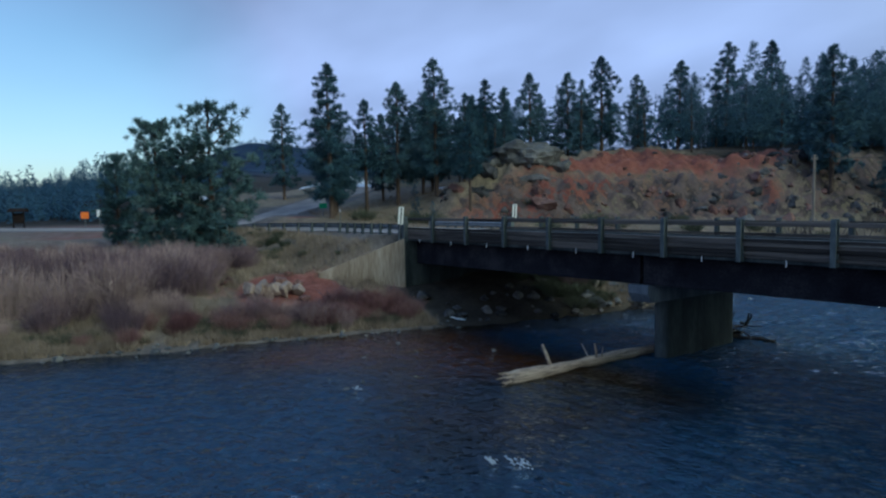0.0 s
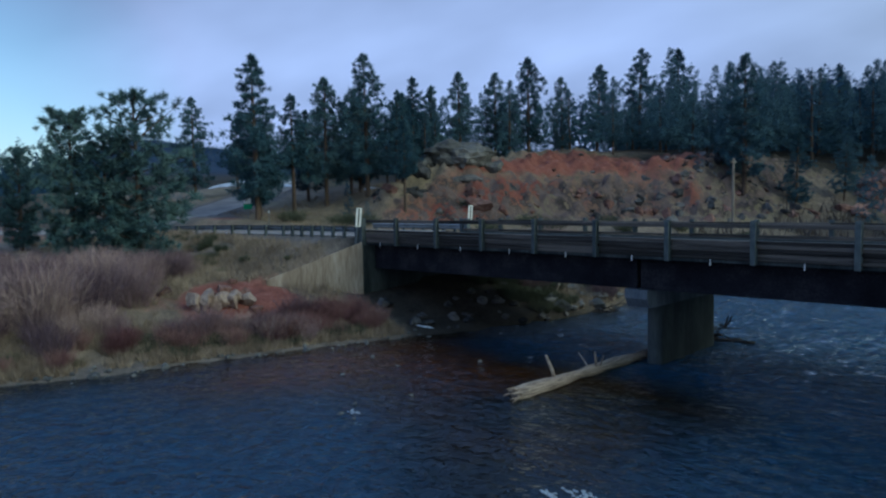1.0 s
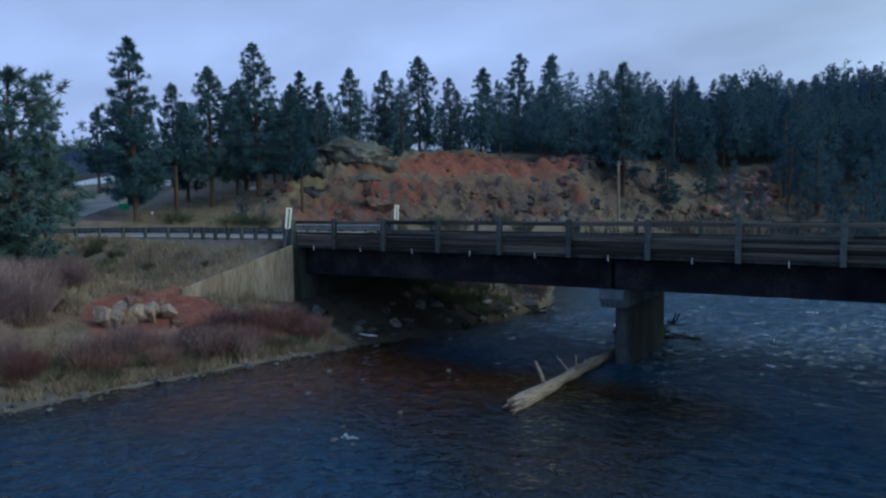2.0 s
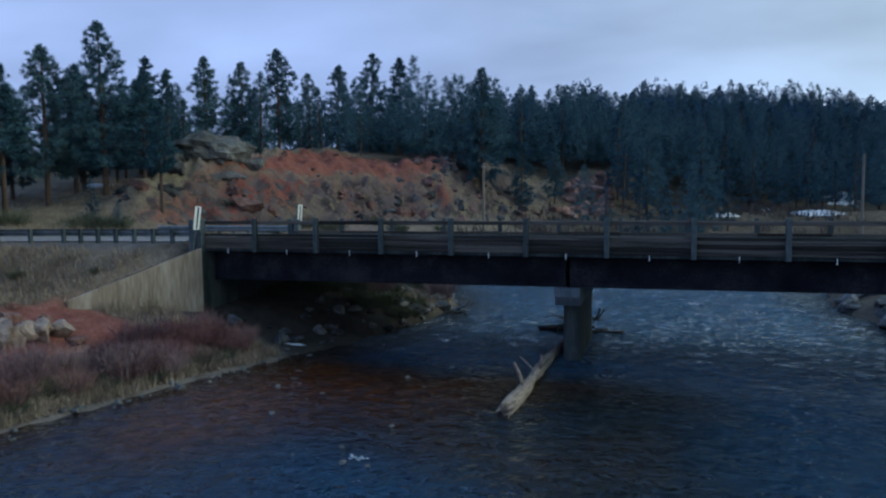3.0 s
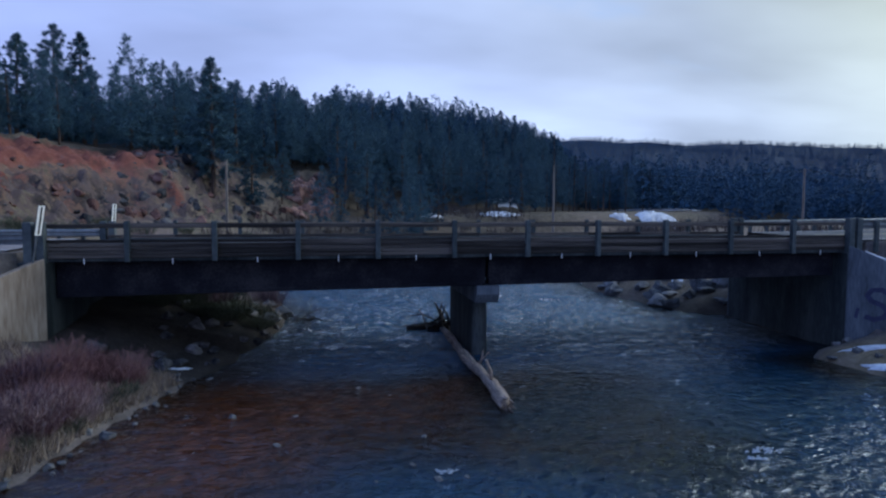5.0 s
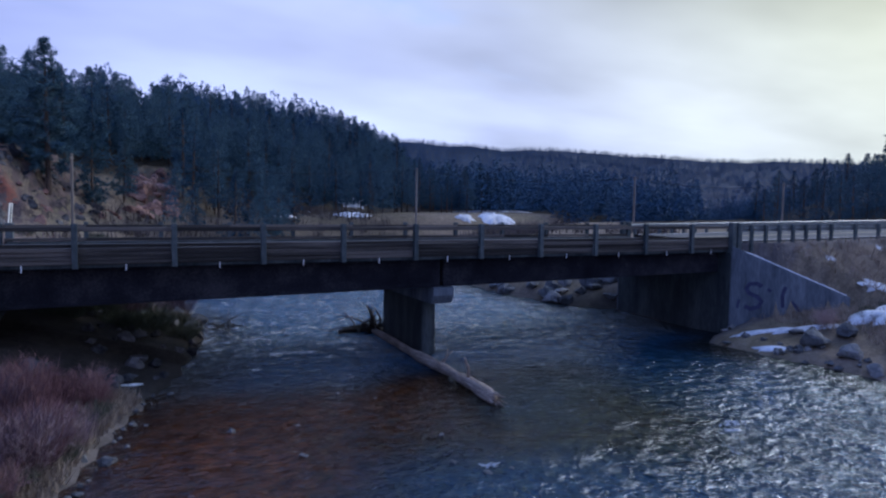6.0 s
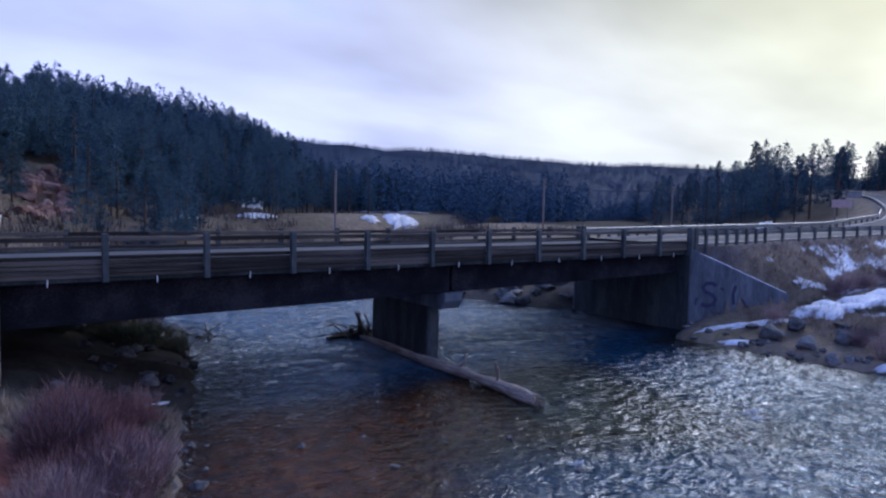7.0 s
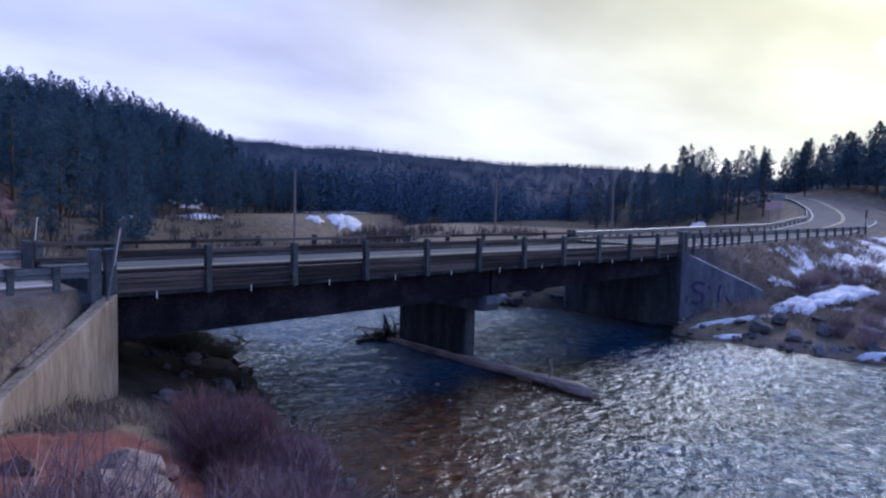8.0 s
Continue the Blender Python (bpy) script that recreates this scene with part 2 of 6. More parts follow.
def ground_material():
    """Dry grass and soil, red earth, gravel and snow, mixed by the zones of the land."""
    m = bpy.data.materials.new("riverside_ground")
    m.use_nodes = True
    nt = m.node_tree
    b = nt.nodes["Principled BSDF"]
    N, L = nt.nodes.new, nt.links.new
    tc = N("ShaderNodeTexCoord")

    def noise_(scale, detail=6, rough=0.6):
        n = N("ShaderNodeTexNoise"); n.inputs["Scale"].default_value = scale
        n.inputs["Detail"].default_value = detail; n.inputs["Roughness"].default_value = rough
        L(tc.outputs["Object"], n.inputs["Vector"])
        return n.outputs["Fac"]

    def ramp(src, *stops):
        r = N("ShaderNodeValToRGB")
        for i, (p, c) in enumerate(stops):
            el = r.color_ramp.elements[i] if i < 2 else r.color_ramp.elements.new(p)
            el.position, el.color = p, (*c, 1)
        L(src, r.inputs[0])
        return r.outputs[0]

    big, mid, fine = noise_(0.12), noise_(1.1), noise_(7.0, 8, 0.7)
    mixn = N("ShaderNodeMath"); mixn.operation = "MULTIPLY_ADD"; mixn.inputs[1].default_value = 0.5
    half = N("ShaderNodeMath"); half.operation = "MULTIPLY"; half.inputs[1].default_value = 0.5
    L(fine, half.inputs[0]); L(mid, mixn.inputs[0]); L(half.outputs[0], mixn.inputs[2])
    v = mixn.outputs[0]
    grass = ramp(v, (0.34, (0.085, 0.067, 0.053)), (0.52, (0.180, 0.140, 0.105)), (0.66, (0.29, 0.225, 0.165)))
    green = ramp(v, (0.34, (0.078, 0.066, 0.047)), (0.52, (0.170, 0.138, 0.090)), (0.66, (0.28, 0.225, 0.15)))
    gmix = N("ShaderNodeMix"); gmix.data_type = "RGBA"
    gr = N("ShaderNodeMapRange"); gr.inputs[1].default_value = 0.45; gr.inputs[2].default_value = 0.62
    L(big, gr.inputs[0]); L(gr.outputs[0], gmix.inputs[0]); L(grass, gmix.inputs[6]); L(green, gmix.inputs[7])
    red = ramp(v, (0.34, (0.085, 0.031, 0.025)), (0.52, (0.205, 0.076, 0.056)), (0.68, (0.29, 0.145, 0.112)))
    gravel = ramp(v, (0.34, (0.060, 0.052, 0.047)), (0.5, (0.120, 0.102, 0.092)), (0.66, (0.20, 0.17, 0.15)))
    snow = ramp(v, (0.3, (0.42, 0.43, 0.46)), (0.6, (0.74, 0.76, 0.80)))
    col = gmix.outputs[2]
    at = N("ShaderNodeAttribute"); at.attribute_name = "zone"
    sep = N("ShaderNodeSeparateColor"); L(at.outputs["Color"], sep.inputs[0])
    for k, c, lo, hi in ((0, red, 0.35, 0.65), (1, gravel, 0.35, 0.65), (2, snow, 0.45, 0.55)):
        jit = N("ShaderNodeMath"); jit.operation = "MULTIPLY_ADD"; jit.inputs[1].default_value = 0.9; jit.inputs[2].default_value = -0.45
        L(v, jit.inputs[0])
        s = N("ShaderNodeMath"); s.operation = "ADD"
        L(sep.outputs[k], s.inputs[0]); L(jit.outputs[0], s.inputs[1])
        f = N("ShaderNodeMapRange"); f.inputs[1].default_value = lo; f.inputs[2].default_value = hi
        L(s.outputs[0], f.inputs[0])
        x = N("ShaderNodeMix"); x.data_type = "RGBA"
        L(f.outputs[0], x.inputs[0]); L(col, x.inputs[6]); L(c, x.inputs[7])
        col = x.outputs[2]
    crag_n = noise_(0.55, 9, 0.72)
    # near-black stops paint crevice shade into the stone
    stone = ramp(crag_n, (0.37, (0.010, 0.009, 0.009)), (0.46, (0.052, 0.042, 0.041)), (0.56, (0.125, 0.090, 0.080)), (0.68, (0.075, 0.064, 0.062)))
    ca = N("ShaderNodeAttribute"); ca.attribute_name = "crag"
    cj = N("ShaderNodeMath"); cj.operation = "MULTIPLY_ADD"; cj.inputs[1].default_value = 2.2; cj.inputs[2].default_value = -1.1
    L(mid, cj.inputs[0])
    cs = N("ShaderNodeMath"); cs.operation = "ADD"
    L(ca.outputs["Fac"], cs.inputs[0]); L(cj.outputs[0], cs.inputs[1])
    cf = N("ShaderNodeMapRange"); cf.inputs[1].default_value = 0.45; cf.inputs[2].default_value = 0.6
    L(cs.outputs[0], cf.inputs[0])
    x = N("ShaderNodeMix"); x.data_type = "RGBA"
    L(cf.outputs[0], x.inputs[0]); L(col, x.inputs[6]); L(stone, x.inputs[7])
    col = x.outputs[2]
    # dark floor tone, also laid under the bridge as its shade
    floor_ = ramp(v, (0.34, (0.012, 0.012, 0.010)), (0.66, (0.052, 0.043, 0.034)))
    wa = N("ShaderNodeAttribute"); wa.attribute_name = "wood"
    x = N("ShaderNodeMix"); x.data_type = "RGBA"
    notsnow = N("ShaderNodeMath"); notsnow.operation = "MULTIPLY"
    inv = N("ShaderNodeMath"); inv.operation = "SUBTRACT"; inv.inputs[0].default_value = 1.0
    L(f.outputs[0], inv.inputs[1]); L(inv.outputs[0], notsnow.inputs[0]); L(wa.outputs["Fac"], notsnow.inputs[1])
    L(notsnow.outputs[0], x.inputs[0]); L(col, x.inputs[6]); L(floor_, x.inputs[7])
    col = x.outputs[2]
    # canopy tone for far ground, haze's blue included
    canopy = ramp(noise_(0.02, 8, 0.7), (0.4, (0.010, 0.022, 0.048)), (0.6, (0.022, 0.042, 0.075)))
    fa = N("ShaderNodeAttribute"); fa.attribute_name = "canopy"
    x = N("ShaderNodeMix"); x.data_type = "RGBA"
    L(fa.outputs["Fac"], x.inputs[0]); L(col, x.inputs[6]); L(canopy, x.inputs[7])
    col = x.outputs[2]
    L(col, b.inputs["Base Color"])
    b.inputs["Roughness"].default_value = 0.95
    b.inputs["Specular IOR Level"].default_value = 0.15
    bp = N("ShaderNodeBump"); bp.inputs["Strength"].default_value = 0.8; bp.inputs["Distance"].default_value = 0.08
    L(v, bp.inputs["Height"])
    crack = N("ShaderNodeTexNoise"); crack.noise_type = "RIDGED_MULTIFRACTAL"; crack.inputs["Scale"].default_value = 0.85
    crack.inputs["Detail"].default_value = 7; crack.inputs["Roughness"].default_value = 0.62
    L(tc.outputs["Object"], crack.inputs["Vector"])
    cb = N("ShaderNodeBump"); cb.inputs["Distance"].default_value = 0.35
    L(ca.outputs["Fac"], cb.inputs["Strength"]); L(crack.outputs["Fac"], cb.inputs["Height"]); L(bp.outputs[0], cb.inputs["Normal"])
    L(cb.outputs[0], b.inputs["Normal"])
    return m


def water_material():
    m = bpy.data.materials.new("river_water")
    m.use_nodes = True
    nt = m.node_tree
    nt.nodes.remove(nt.nodes["Principled BSDF"])
    N, L = nt.nodes.new, nt.links.new
    tc = N("ShaderNodeTexCoord")
    big = N("ShaderNodeTexNoise"); big.inputs["Scale"].default_value = 0.22; big.inputs["Detail"].default_value = 5
    L(tc.outputs["Object"], big.inputs["Vector"])
    stones = N("ShaderNodeTexNoise"); stones.inputs["Scale"].default_value = 2.2; stones.inputs["Detail"].default_value = 6
    L(tc.outputs["Object"], stones.inputs["Vector"])
    at = N("ShaderNodeAttribute"); at.attribute_name = "shoal"
    ru = N("ShaderNodeAttribute"); ru.attribute_name = "rust"
    de = N("ShaderNodeAttribute"); de.attribute_name = "sky_reach"

    def two(src, p0, c0, p1, c1):
        r = N("ShaderNodeValToRGB")
        r.color_ramp.elements[0].position, r.color_ramp.elements[0].color = p0, (*c0, 1)
        r.color_ramp.elements[1].position, r.color_ramp.elements[1].color = p1, (*c1, 1)
        L(src, r.inputs[0])
        return r.outputs[0]

    def blend(f, c0, c1):
        x = N("ShaderNodeMix"); x.data_type = "RGBA"
        L(f, x.inputs[0]); L(c0, x.inputs[6]); L(c1, x.inputs[7])
        return x.outputs[2]

    # blue upstream, slate nearer: sky reflection put into body colour; stony bed shows where shallow
    sky_blue = two(stones.outputs["Fac"], 0.35, (0.008, 0.034, 0.072), 0.65, (0.018, 0.060, 0.118))
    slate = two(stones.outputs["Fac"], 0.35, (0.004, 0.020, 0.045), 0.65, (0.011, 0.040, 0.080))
    olive = two(stones.outputs["Fac"], 0.35, (0.0025, 0.0022, 0.0007), 0.7, (0.012, 0.0092, 0.0028))
    rusty = two(stones.outputs["Fac"], 0.3, (0.026, 0.008, 0.002), 0.7, (0.095, 0.031, 0.009))
    add = N("ShaderNodeMath"); add.operation = "MULTIPLY_ADD"; add.inputs[1].default_value = 0.9; add.inputs[2].default_value = -0.45
    L(big.outputs["Fac"], add.inputs[0])

    def ragged(attr):
        tot = N("ShaderNodeMath"); tot.operation = "ADD"; tot.use_clamp = True
        L(attr.outputs["Fac"], tot.inputs[0]); L(add.outputs[0], tot.inputs[1])
        return tot.outputs[0]

    body = blend(ragged(at), blend(de.outputs["Fac"], slate, sky_blue), blend(ragged(ru), olive, rusty))
    murk, gloss, fres, both = N("ShaderNodeBsdfDiffuse"), N("ShaderNodeBsdfGlossy"), N("ShaderNodeFresnel"), N("ShaderNodeMixShader")
    L(body, murk.inputs["Color"])
    sheen = N("ShaderNodeMapRange"); sheen.inputs[3].default_value = 0.015; sheen.inputs[4].default_value = 0.13
    L(de.outputs["Fac"], sheen.inputs[0]); L(sheen.outputs[0], gloss.inputs["Roughness"])
    gloss.inputs["Color"].default_value = (0.84, 0.93, 1.0, 1)
    bend = N("ShaderNodeMapRange"); bend.inputs[3].default_value = 1.42; bend.inputs[4].default_value = 1.95
    L(de.outputs["Fac"], bend.inputs[0]); L(bend.outputs[0], fres.inputs["IOR"])
    L(fres.outputs[0], both.inputs[0]); L(murk.outputs[0], both.inputs[1]); L(gloss.outputs[0], both.inputs[2])
    L(both.outputs[0], nt.nodes["Material Output"].inputs["Surface"])
    mp = N("ShaderNodeMapping"); mp.inputs["Scale"].default_value = (0.95, 1.25, 1)
    L(tc.outputs["Object"], mp.inputs[0])
    w1 = N("ShaderNodeTexNoise"); w1.inputs["Scale"].default_value = 1.7; w1.inputs["Detail"].default_value = 5
    w1.inputs["Roughness"].default_value = 0.6; w1.inputs["Distortion"].default_value = 0.6
    L(mp.outputs[0], w1.inputs["Vector"])
    bp = N("ShaderNodeBump"); bp.inputs["Strength"].default_value = 1.0; bp.inputs["Distance"].default_value = 0.55
    ca = N("ShaderNodeAttribute"); ca.attribute_name = "chop"
    L(ca.outputs["Fac"], bp.inputs["Strength"])
    # sharp little crests on top of the soft swell
    w2 = N("ShaderNodeTexNoise"); w2.inputs["Scale"].default_value = 1.3; w2.inputs["Detail"].default_value = 3
    w2.inputs["Roughness"].default_value = 0.55; w2.inputs["Distortion"].default_value = 0.8
    L(mp.outputs[0], w2.inputs["Vector"])
    c0 = N("ShaderNodeMath"); c0.operation = "SUBTRACT"; c0.inputs[1].default_value = 0.5
    L(w2.outputs["Fac"], c0.inputs[0])
    c1 = N("ShaderNodeMath"); c1.operation = "ABSOLUTE"; L(c0.outputs[0], c1.inputs[0])
    c2 = N("ShaderNodeMath"); c2.operation = "MULTIPLY_ADD"; c2.inputs[1].default_value = -1.3
    L(c1.outputs[0], c2.inputs[0]); L(w1.outputs["Fac"], c2.inputs[2])
    L(c2.outputs[0], bp.inputs["Height"])
    for node in (murk, gloss, fres):
        L(bp.outputs[0], node.inputs["Normal"])
    return m


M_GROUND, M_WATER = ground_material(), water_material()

# ---------------------------------------------------------------- building helpers


def mesh_ob(name, bm, material, parent=None, label="", smooth=False):
    me = bpy.data.meshes.new(name)
    bm.to_mesh(me)
    bm.free()
    if smooth:
        me.polygons.foreach_set("use_smooth", [True] * len(me.polygons))
    me.materials.append(material)
    ob = new(name, me)
    if parent is not None:
        ob.parent = parent
    if label:
        ob["label"] = label
    return ob


part = mesh_ob


def data_ob(name, verts, faces, material, parent=None, smooth=False):
    """An object from arrays of vertices and faces that code worked out."""
    me = bpy.data.meshes.new(name)
    me.from_pydata(verts, [], faces)
    if smooth:
        me.polygons.foreach_set("use_smooth", [True] * len(me.polygons))
    me.materials.append(material)
    ob = new(name, me)
    if parent is not None:
        ob.parent = parent
    return ob


def empty(name, label, category, group="", kind=""):
    ob = new(name)
    ob.empty_display_size = 0.3
    return tagged(ob, label, category, group, kind)


def box(bm, x0, x1, y0, y1, z0, z1, bevel=0.0):
    vs = [bm.verts.new((x, y, z)) for z in (z0, z1) for y in (y0, y1) for x in (x0, x1)]
    fs = [bm.faces.new([vs[i] for i in q]) for q in ((0, 2, 3, 1), (4, 5, 7, 6), (0, 1, 5, 4), (2, 6, 7, 3), (0, 4, 6, 2), (1, 3, 7, 5))]
    if bevel:
        es = {e for f in fs for e in f.edges}
        bmesh.ops.bevel(bm, geom=list(es), offset=bevel, segments=1, affect="EDGES")
    return bm


def prism(bm, outline, y0, y1, axis="y"):
    """A solid whose outline (a list of pairs) is drawn out along an axis."""
    def p(a, b, c):
        return (a, c, b) if axis == "y" else (a, b, c) if axis == "z" else (c, a, b)
    lo = [bm.verts.new(p(a, b, y0)) for a, b in outline]
    hi = [bm.verts.new(p(a, b, y1)) for a, b in outline]
    n = len(outline)
    bm.faces.new(lo)
    bm.faces.new(hi[::-1])
    for i in range(n):
        bm.faces.new((lo[i], hi[i], hi[(i + 1) % n], lo[(i + 1) % n]))
    bmesh.ops.recalc_face_normals(bm, faces=bm.faces)
    return bm


def tube(bm, pts, radii, sides=8, cap=True):
    """A tapering round bar along points."""
    rings = []
    for i, p in enumerate(pts):
        p = Vector(p)
        d = (Vector(pts[min(i + 1, len(pts) - 1)]) - Vector(pts[max(i - 1, 0)])).normalized()
        a = d.orthogonal().normalized()
        b = d.cross(a)
        rings.append([bm.verts.new(p + radii[i] * (math.cos(q) * a + math.sin(q) * b)) for q in (2 * math.pi * k / sides for k in range(sides))])
        if i:
            # keep the rings in step
            prev = rings[i - 1]
            best = min(range(sides), key=lambda k: (rings[i][k].co - prev[0].co).length)
            rings[i] = rings[i][best:] + rings[i][:best]
            if (rings[i][1].co - prev[1].co).length > (rings[i][-1].co - prev[1].co).length:
                rings[i] = [rings[i][0]] + rings[i][1:][::-1]
            for k in range(sides):
                bm.faces.new((prev[k], prev[(k + 1) % sides], rings[i][(k + 1) % sides], rings[i][k]))
    if cap:
        bm.faces.new(rings[0][::-1])
        bm.faces.new(rings[-1])
    bmesh.ops.recalc_face_normals(bm, faces=bm.faces)
    return bm


# ---------------------------------------------------------------- the lie of the land
SPAN = 30.1          # bridge, end post to end post
WIDE = 7.8           # rail to rail


def ip(x, xs, ys):
    return np.interp(x, xs, ys)


def shore_left(v):
    return ip(v, [-500, -80, -30, -18, -12.5, -8, -4, -1.6, 0, 2.5, 6, 9, 13, 22, 40, 60, 80, 110, 500],
              [-60, -10, -3.5, -0.2, 1.7, 2.7, 3.7, 4.5, 5.0, 6.0, 6.6, 7.4, 7.2, 3.5, 6, 18, 40, 120, 600])


def shore_right(v):
    return ip(v, [-500, -80, -30, -10, -5, -0.8, 0.3, 7.9, 9.2, 18, 24, 40, 60, 80, 110, 500],
              [-20, 24, 29.5, 28.6, 28.0, 27.5, 29.7, 29.7, 28.4, 26.9, 28, 33, 46, 66, 150, 640])


def road_mid(s):
    return ip(s, [-140, -90, -62, -45, -33, -24, -19, -15, -8, 62, 79, 92, 108, 125, 160], [-50, -31, -19, -11, -4.5, 0.2, 2.2, 3.2, 3.9, 3.9, 6.0, 10.5, 18.5, 32, 70])


def road_z(s):
    return ip(s, [-140, -62, -45, -20, 0, 30, 62, 79, 92, 108, 125, 160], [4.0, 4.0, 4.05, 4.2, 4.36, 4.45, 4.85, 5.7, 6.9, 8.6, 10, 12])


def side_mid(s):
    return ip(s, [-80, -60, -48, -41, -37, -34.5, -32], [50, 32, 21.5, 15.0, 10.4, 6.4, 2.4])


def side_z(s):
    return ip(s, [-80, -60, -48, -41, -37, -34.5, -32], [10.8, 8.8, 7.5, 6.6, 5.8, 5.0, 4.2])


FOOT = [(-160, 50), (-90, 28), (-60, 18), (-38, 12), (-24, 13), (-17.7, 17), (-16.3, 20), (-12.5, 25.5), (-11.2, 32), (-9.4, 37), (-5.6, 42), (-1.8, 45.2), (3, 55), (8.6, 66.7), (20, 82), (34, 100), (49, 112), (70, 122), (95, 148), (125, 205), (150, 400)]


def foot_distance(s, v):
    """Distance from the foot of the wooded hill; positive up the hill."""
    best = np.full(np.shape(s), 1e9)
    sign = np.ones(np.shape(s))
    for (ax, ay), (bx, by) in zip(FOOT[:-1], FOOT[1:]):
        dx, dy = bx - ax, by - ay
        t = np.clip(((s - ax) * dx + (v - ay) * dy) / (dx * dx + dy * dy), 0, 1)
        d = np.hypot(s - ax - t * dx, v - ay - t * dy)
        side = np.where((v - ay) * dx - (s - ax) * dy > 0, 1.0, -1.0)
        sign = np.where(d < best, side, sign)
        best = np.minimum(best, d)
    return best * sign


def soft(x, a, b):
    t = np.clip((x - a) / (b - a), 0, 1)
    return t * t * (3 - 2 * t)


def wobble(s, v, size, seed=0.0):
    """A cheap smooth random field, about -1 to 1."""
    out = 0
    for k, (a, b, f) in enumerate(((1.0, 0.35, 1.0), (-0.6, 0.9, 1.37), (0.25, -1.1, 2.1), (1.3, 1.2, 2.9), (-1.7, 0.5, 4.3), (0.7, -1.9, 5.9))):
        out = out + np.sin((a * s + b * v) * f / size + seed * 1.7 + k * 2.1 + 1.3 * np.sin((b * s - a * v) * f * 0.7 / size + seed + k)) / (1 + 0.7 * k)
    return out / 2.6


def fill_mask(s, v):
    """1 where the road stands on its fill, 0 in the gap that the bridge spans."""
    out_v = np.maximum(np.maximum(-v, v - WIDE), 0)
    wing = np.minimum(out_v, 3.2)
    left = 1 - soft(s - (-0.30 - wing * 1.02), -0.2, 0.2)
    right = soft(s - (SPAN + 0.35 + wing * 1.68), -0.2, 0.2)
    return np.maximum(left, right)


def land(s, v):
    s, v = np.asarray(s, float), np.asarray(v, float)
    dl, dr = shore_left(v) - s, s - shore_right(v)
    near = v < 4
    bank_l = np.where(near, ip(dl, [0, 0.8, 2.5, 4.5, 8, 15, 24], [0.02, 0.18, 0.6, 1.45, 2.2, 3.2, 3.75]), ip(dl, [0, 0.5, 2.5, 6, 11, 22], [0.05, 0.4, 0.9, 2.0, 3.4, 3.9]))
    bank_r = np.where(near, ip(dr, [0, 0.6, 2.5, 6, 12, 28], [0.02, 0.3, 0.7, 1.3, 2.3, 3.5]), ip(dr, [0, 0.6, 2.5, 6, 14], [0.05, 0.5, 1.1, 1.9, 2.7]))
    bed = -0.3 - 0.5 * soft(np.minimum(-dl, -dr), 0, 5)
    h = np.where(dl > 0, bank_l, np.where(dr > 0, bank_r, bed))
    rough = np.where((dl > 0) | (dr > 0), 1.0, 0.3)
    h = h + rough * (0.10 * wobble(s, v, 2.2) * soft(np.maximum(dl, dr), 0.3, 3) + 0.04 * wobble(s, v, 0.7, 3))
    h = h + np.where(v > 3, 1, 0) * np.where(dl > 0, ip(s, [-70, -15], [4.2, 0]), 0)
    # the wooded hill
    d = foot_distance(s, v)
    cliff = ip(s, [-30, -23, -21, -4, 1, 4.5, 6.5, 10, 14], [0, 0.35, 1, 1, 0.2, 0.2, 0.9, 0.9, 0.1])
    steep = ip(d, [0, 2, 7.5, 11, 25, 45, 95, 400], [0, 0.9, 6.2, 7.2, 8.5, 12.0, 14.0, 14.0])
    gentle = ip(d, [0, 10, 40, 95, 400], [0, 3.6, 13.5, 17.0, 17.0]) * ip(s, [-32, -20, -6, 8, 25, 60, 100], [0.5, 0.6, 1.0, 1.34, 1.3, 1.32, 1.2])
    rise = cliff * steep + (1 - cliff) * gentle
    crag = soft(d, 0.5, 4) * (1 - soft(d, 12, 18)) * cliff
    h = h + rise + crag * (0.8 * wobble(s, v, 2.4, 5) + 0.75 * np.abs(wobble(s + 0.6 * v, v, 1.3, 7)) - 0.3 + 0.3 * wobble(s, v, 0.7, 2)) + 0.5 * soft(d, 8, 40) * wobble(s, v, 9, 2)
    # far ridges
    r = np.hypot(s - 5, v + 20)
    az = np.degrees(np.arctan2(s - 5, v + 20))
    crest = ip(az, [-180, -110, -90, -80, -75.5, -72, -69.2, -66, -60, -40, -10, 18, 23.3, 28.3, 31, 33, 36.7, 41.2, 44.4, 46.5, 50.5, 52.2, 57.3, 61.8, 68, 78, 95, 120, 180],
               [2.6, 2.4, 1.6, 2.2, 3.4, 4.7, 5.3, 4.8, 4.2, 3, 5, 5.3, 5.45, 5.2, 4.8, 4.97, 4.8, 4.4, 4.25, 4.0, 3.8, 3.9, 3.65, 3.2, 2.7, 3.4, 4.0, 3, 2.6])
    h = h + np.clip((r - 260) / 1140, 0, 1) ** 1.15 * 1400 * (np.tan(np.radians(crest)) - 0.004) * (1 - 0.35 * soft(r, 1450, 2400))
    # rise behind the bend of the road
    h = h + 9 * soft(np.hypot((s - 150) / 1.6, v - 12), 48, 12)
    # the road's fill and cutting
    mid, z = road_mid(s), road_z(s) - 0.07
    slope = np.hypot(1, np.gradient(ip(np.linspace(-150, 170, 321), np.linspace(-150, 170, 321), road_mid(np.linspace(-150, 170, 321))))[np.clip(np.rint(s + 150).astype(int), 0, 320)])
    e = np.maximum(0, np.abs(v - mid) / slope - 4.7)
    drop = ip(s, [-25, -8, -3, 0, 30, 36, 44, 52], [0.35, 0.5, 0.75, 0.75, 1.05, 0.95, 0.6, 0.42])
    low = np.minimum(z - drop * e, z)
    high = z + 0.7 * np.maximum(0, e - 0.5)
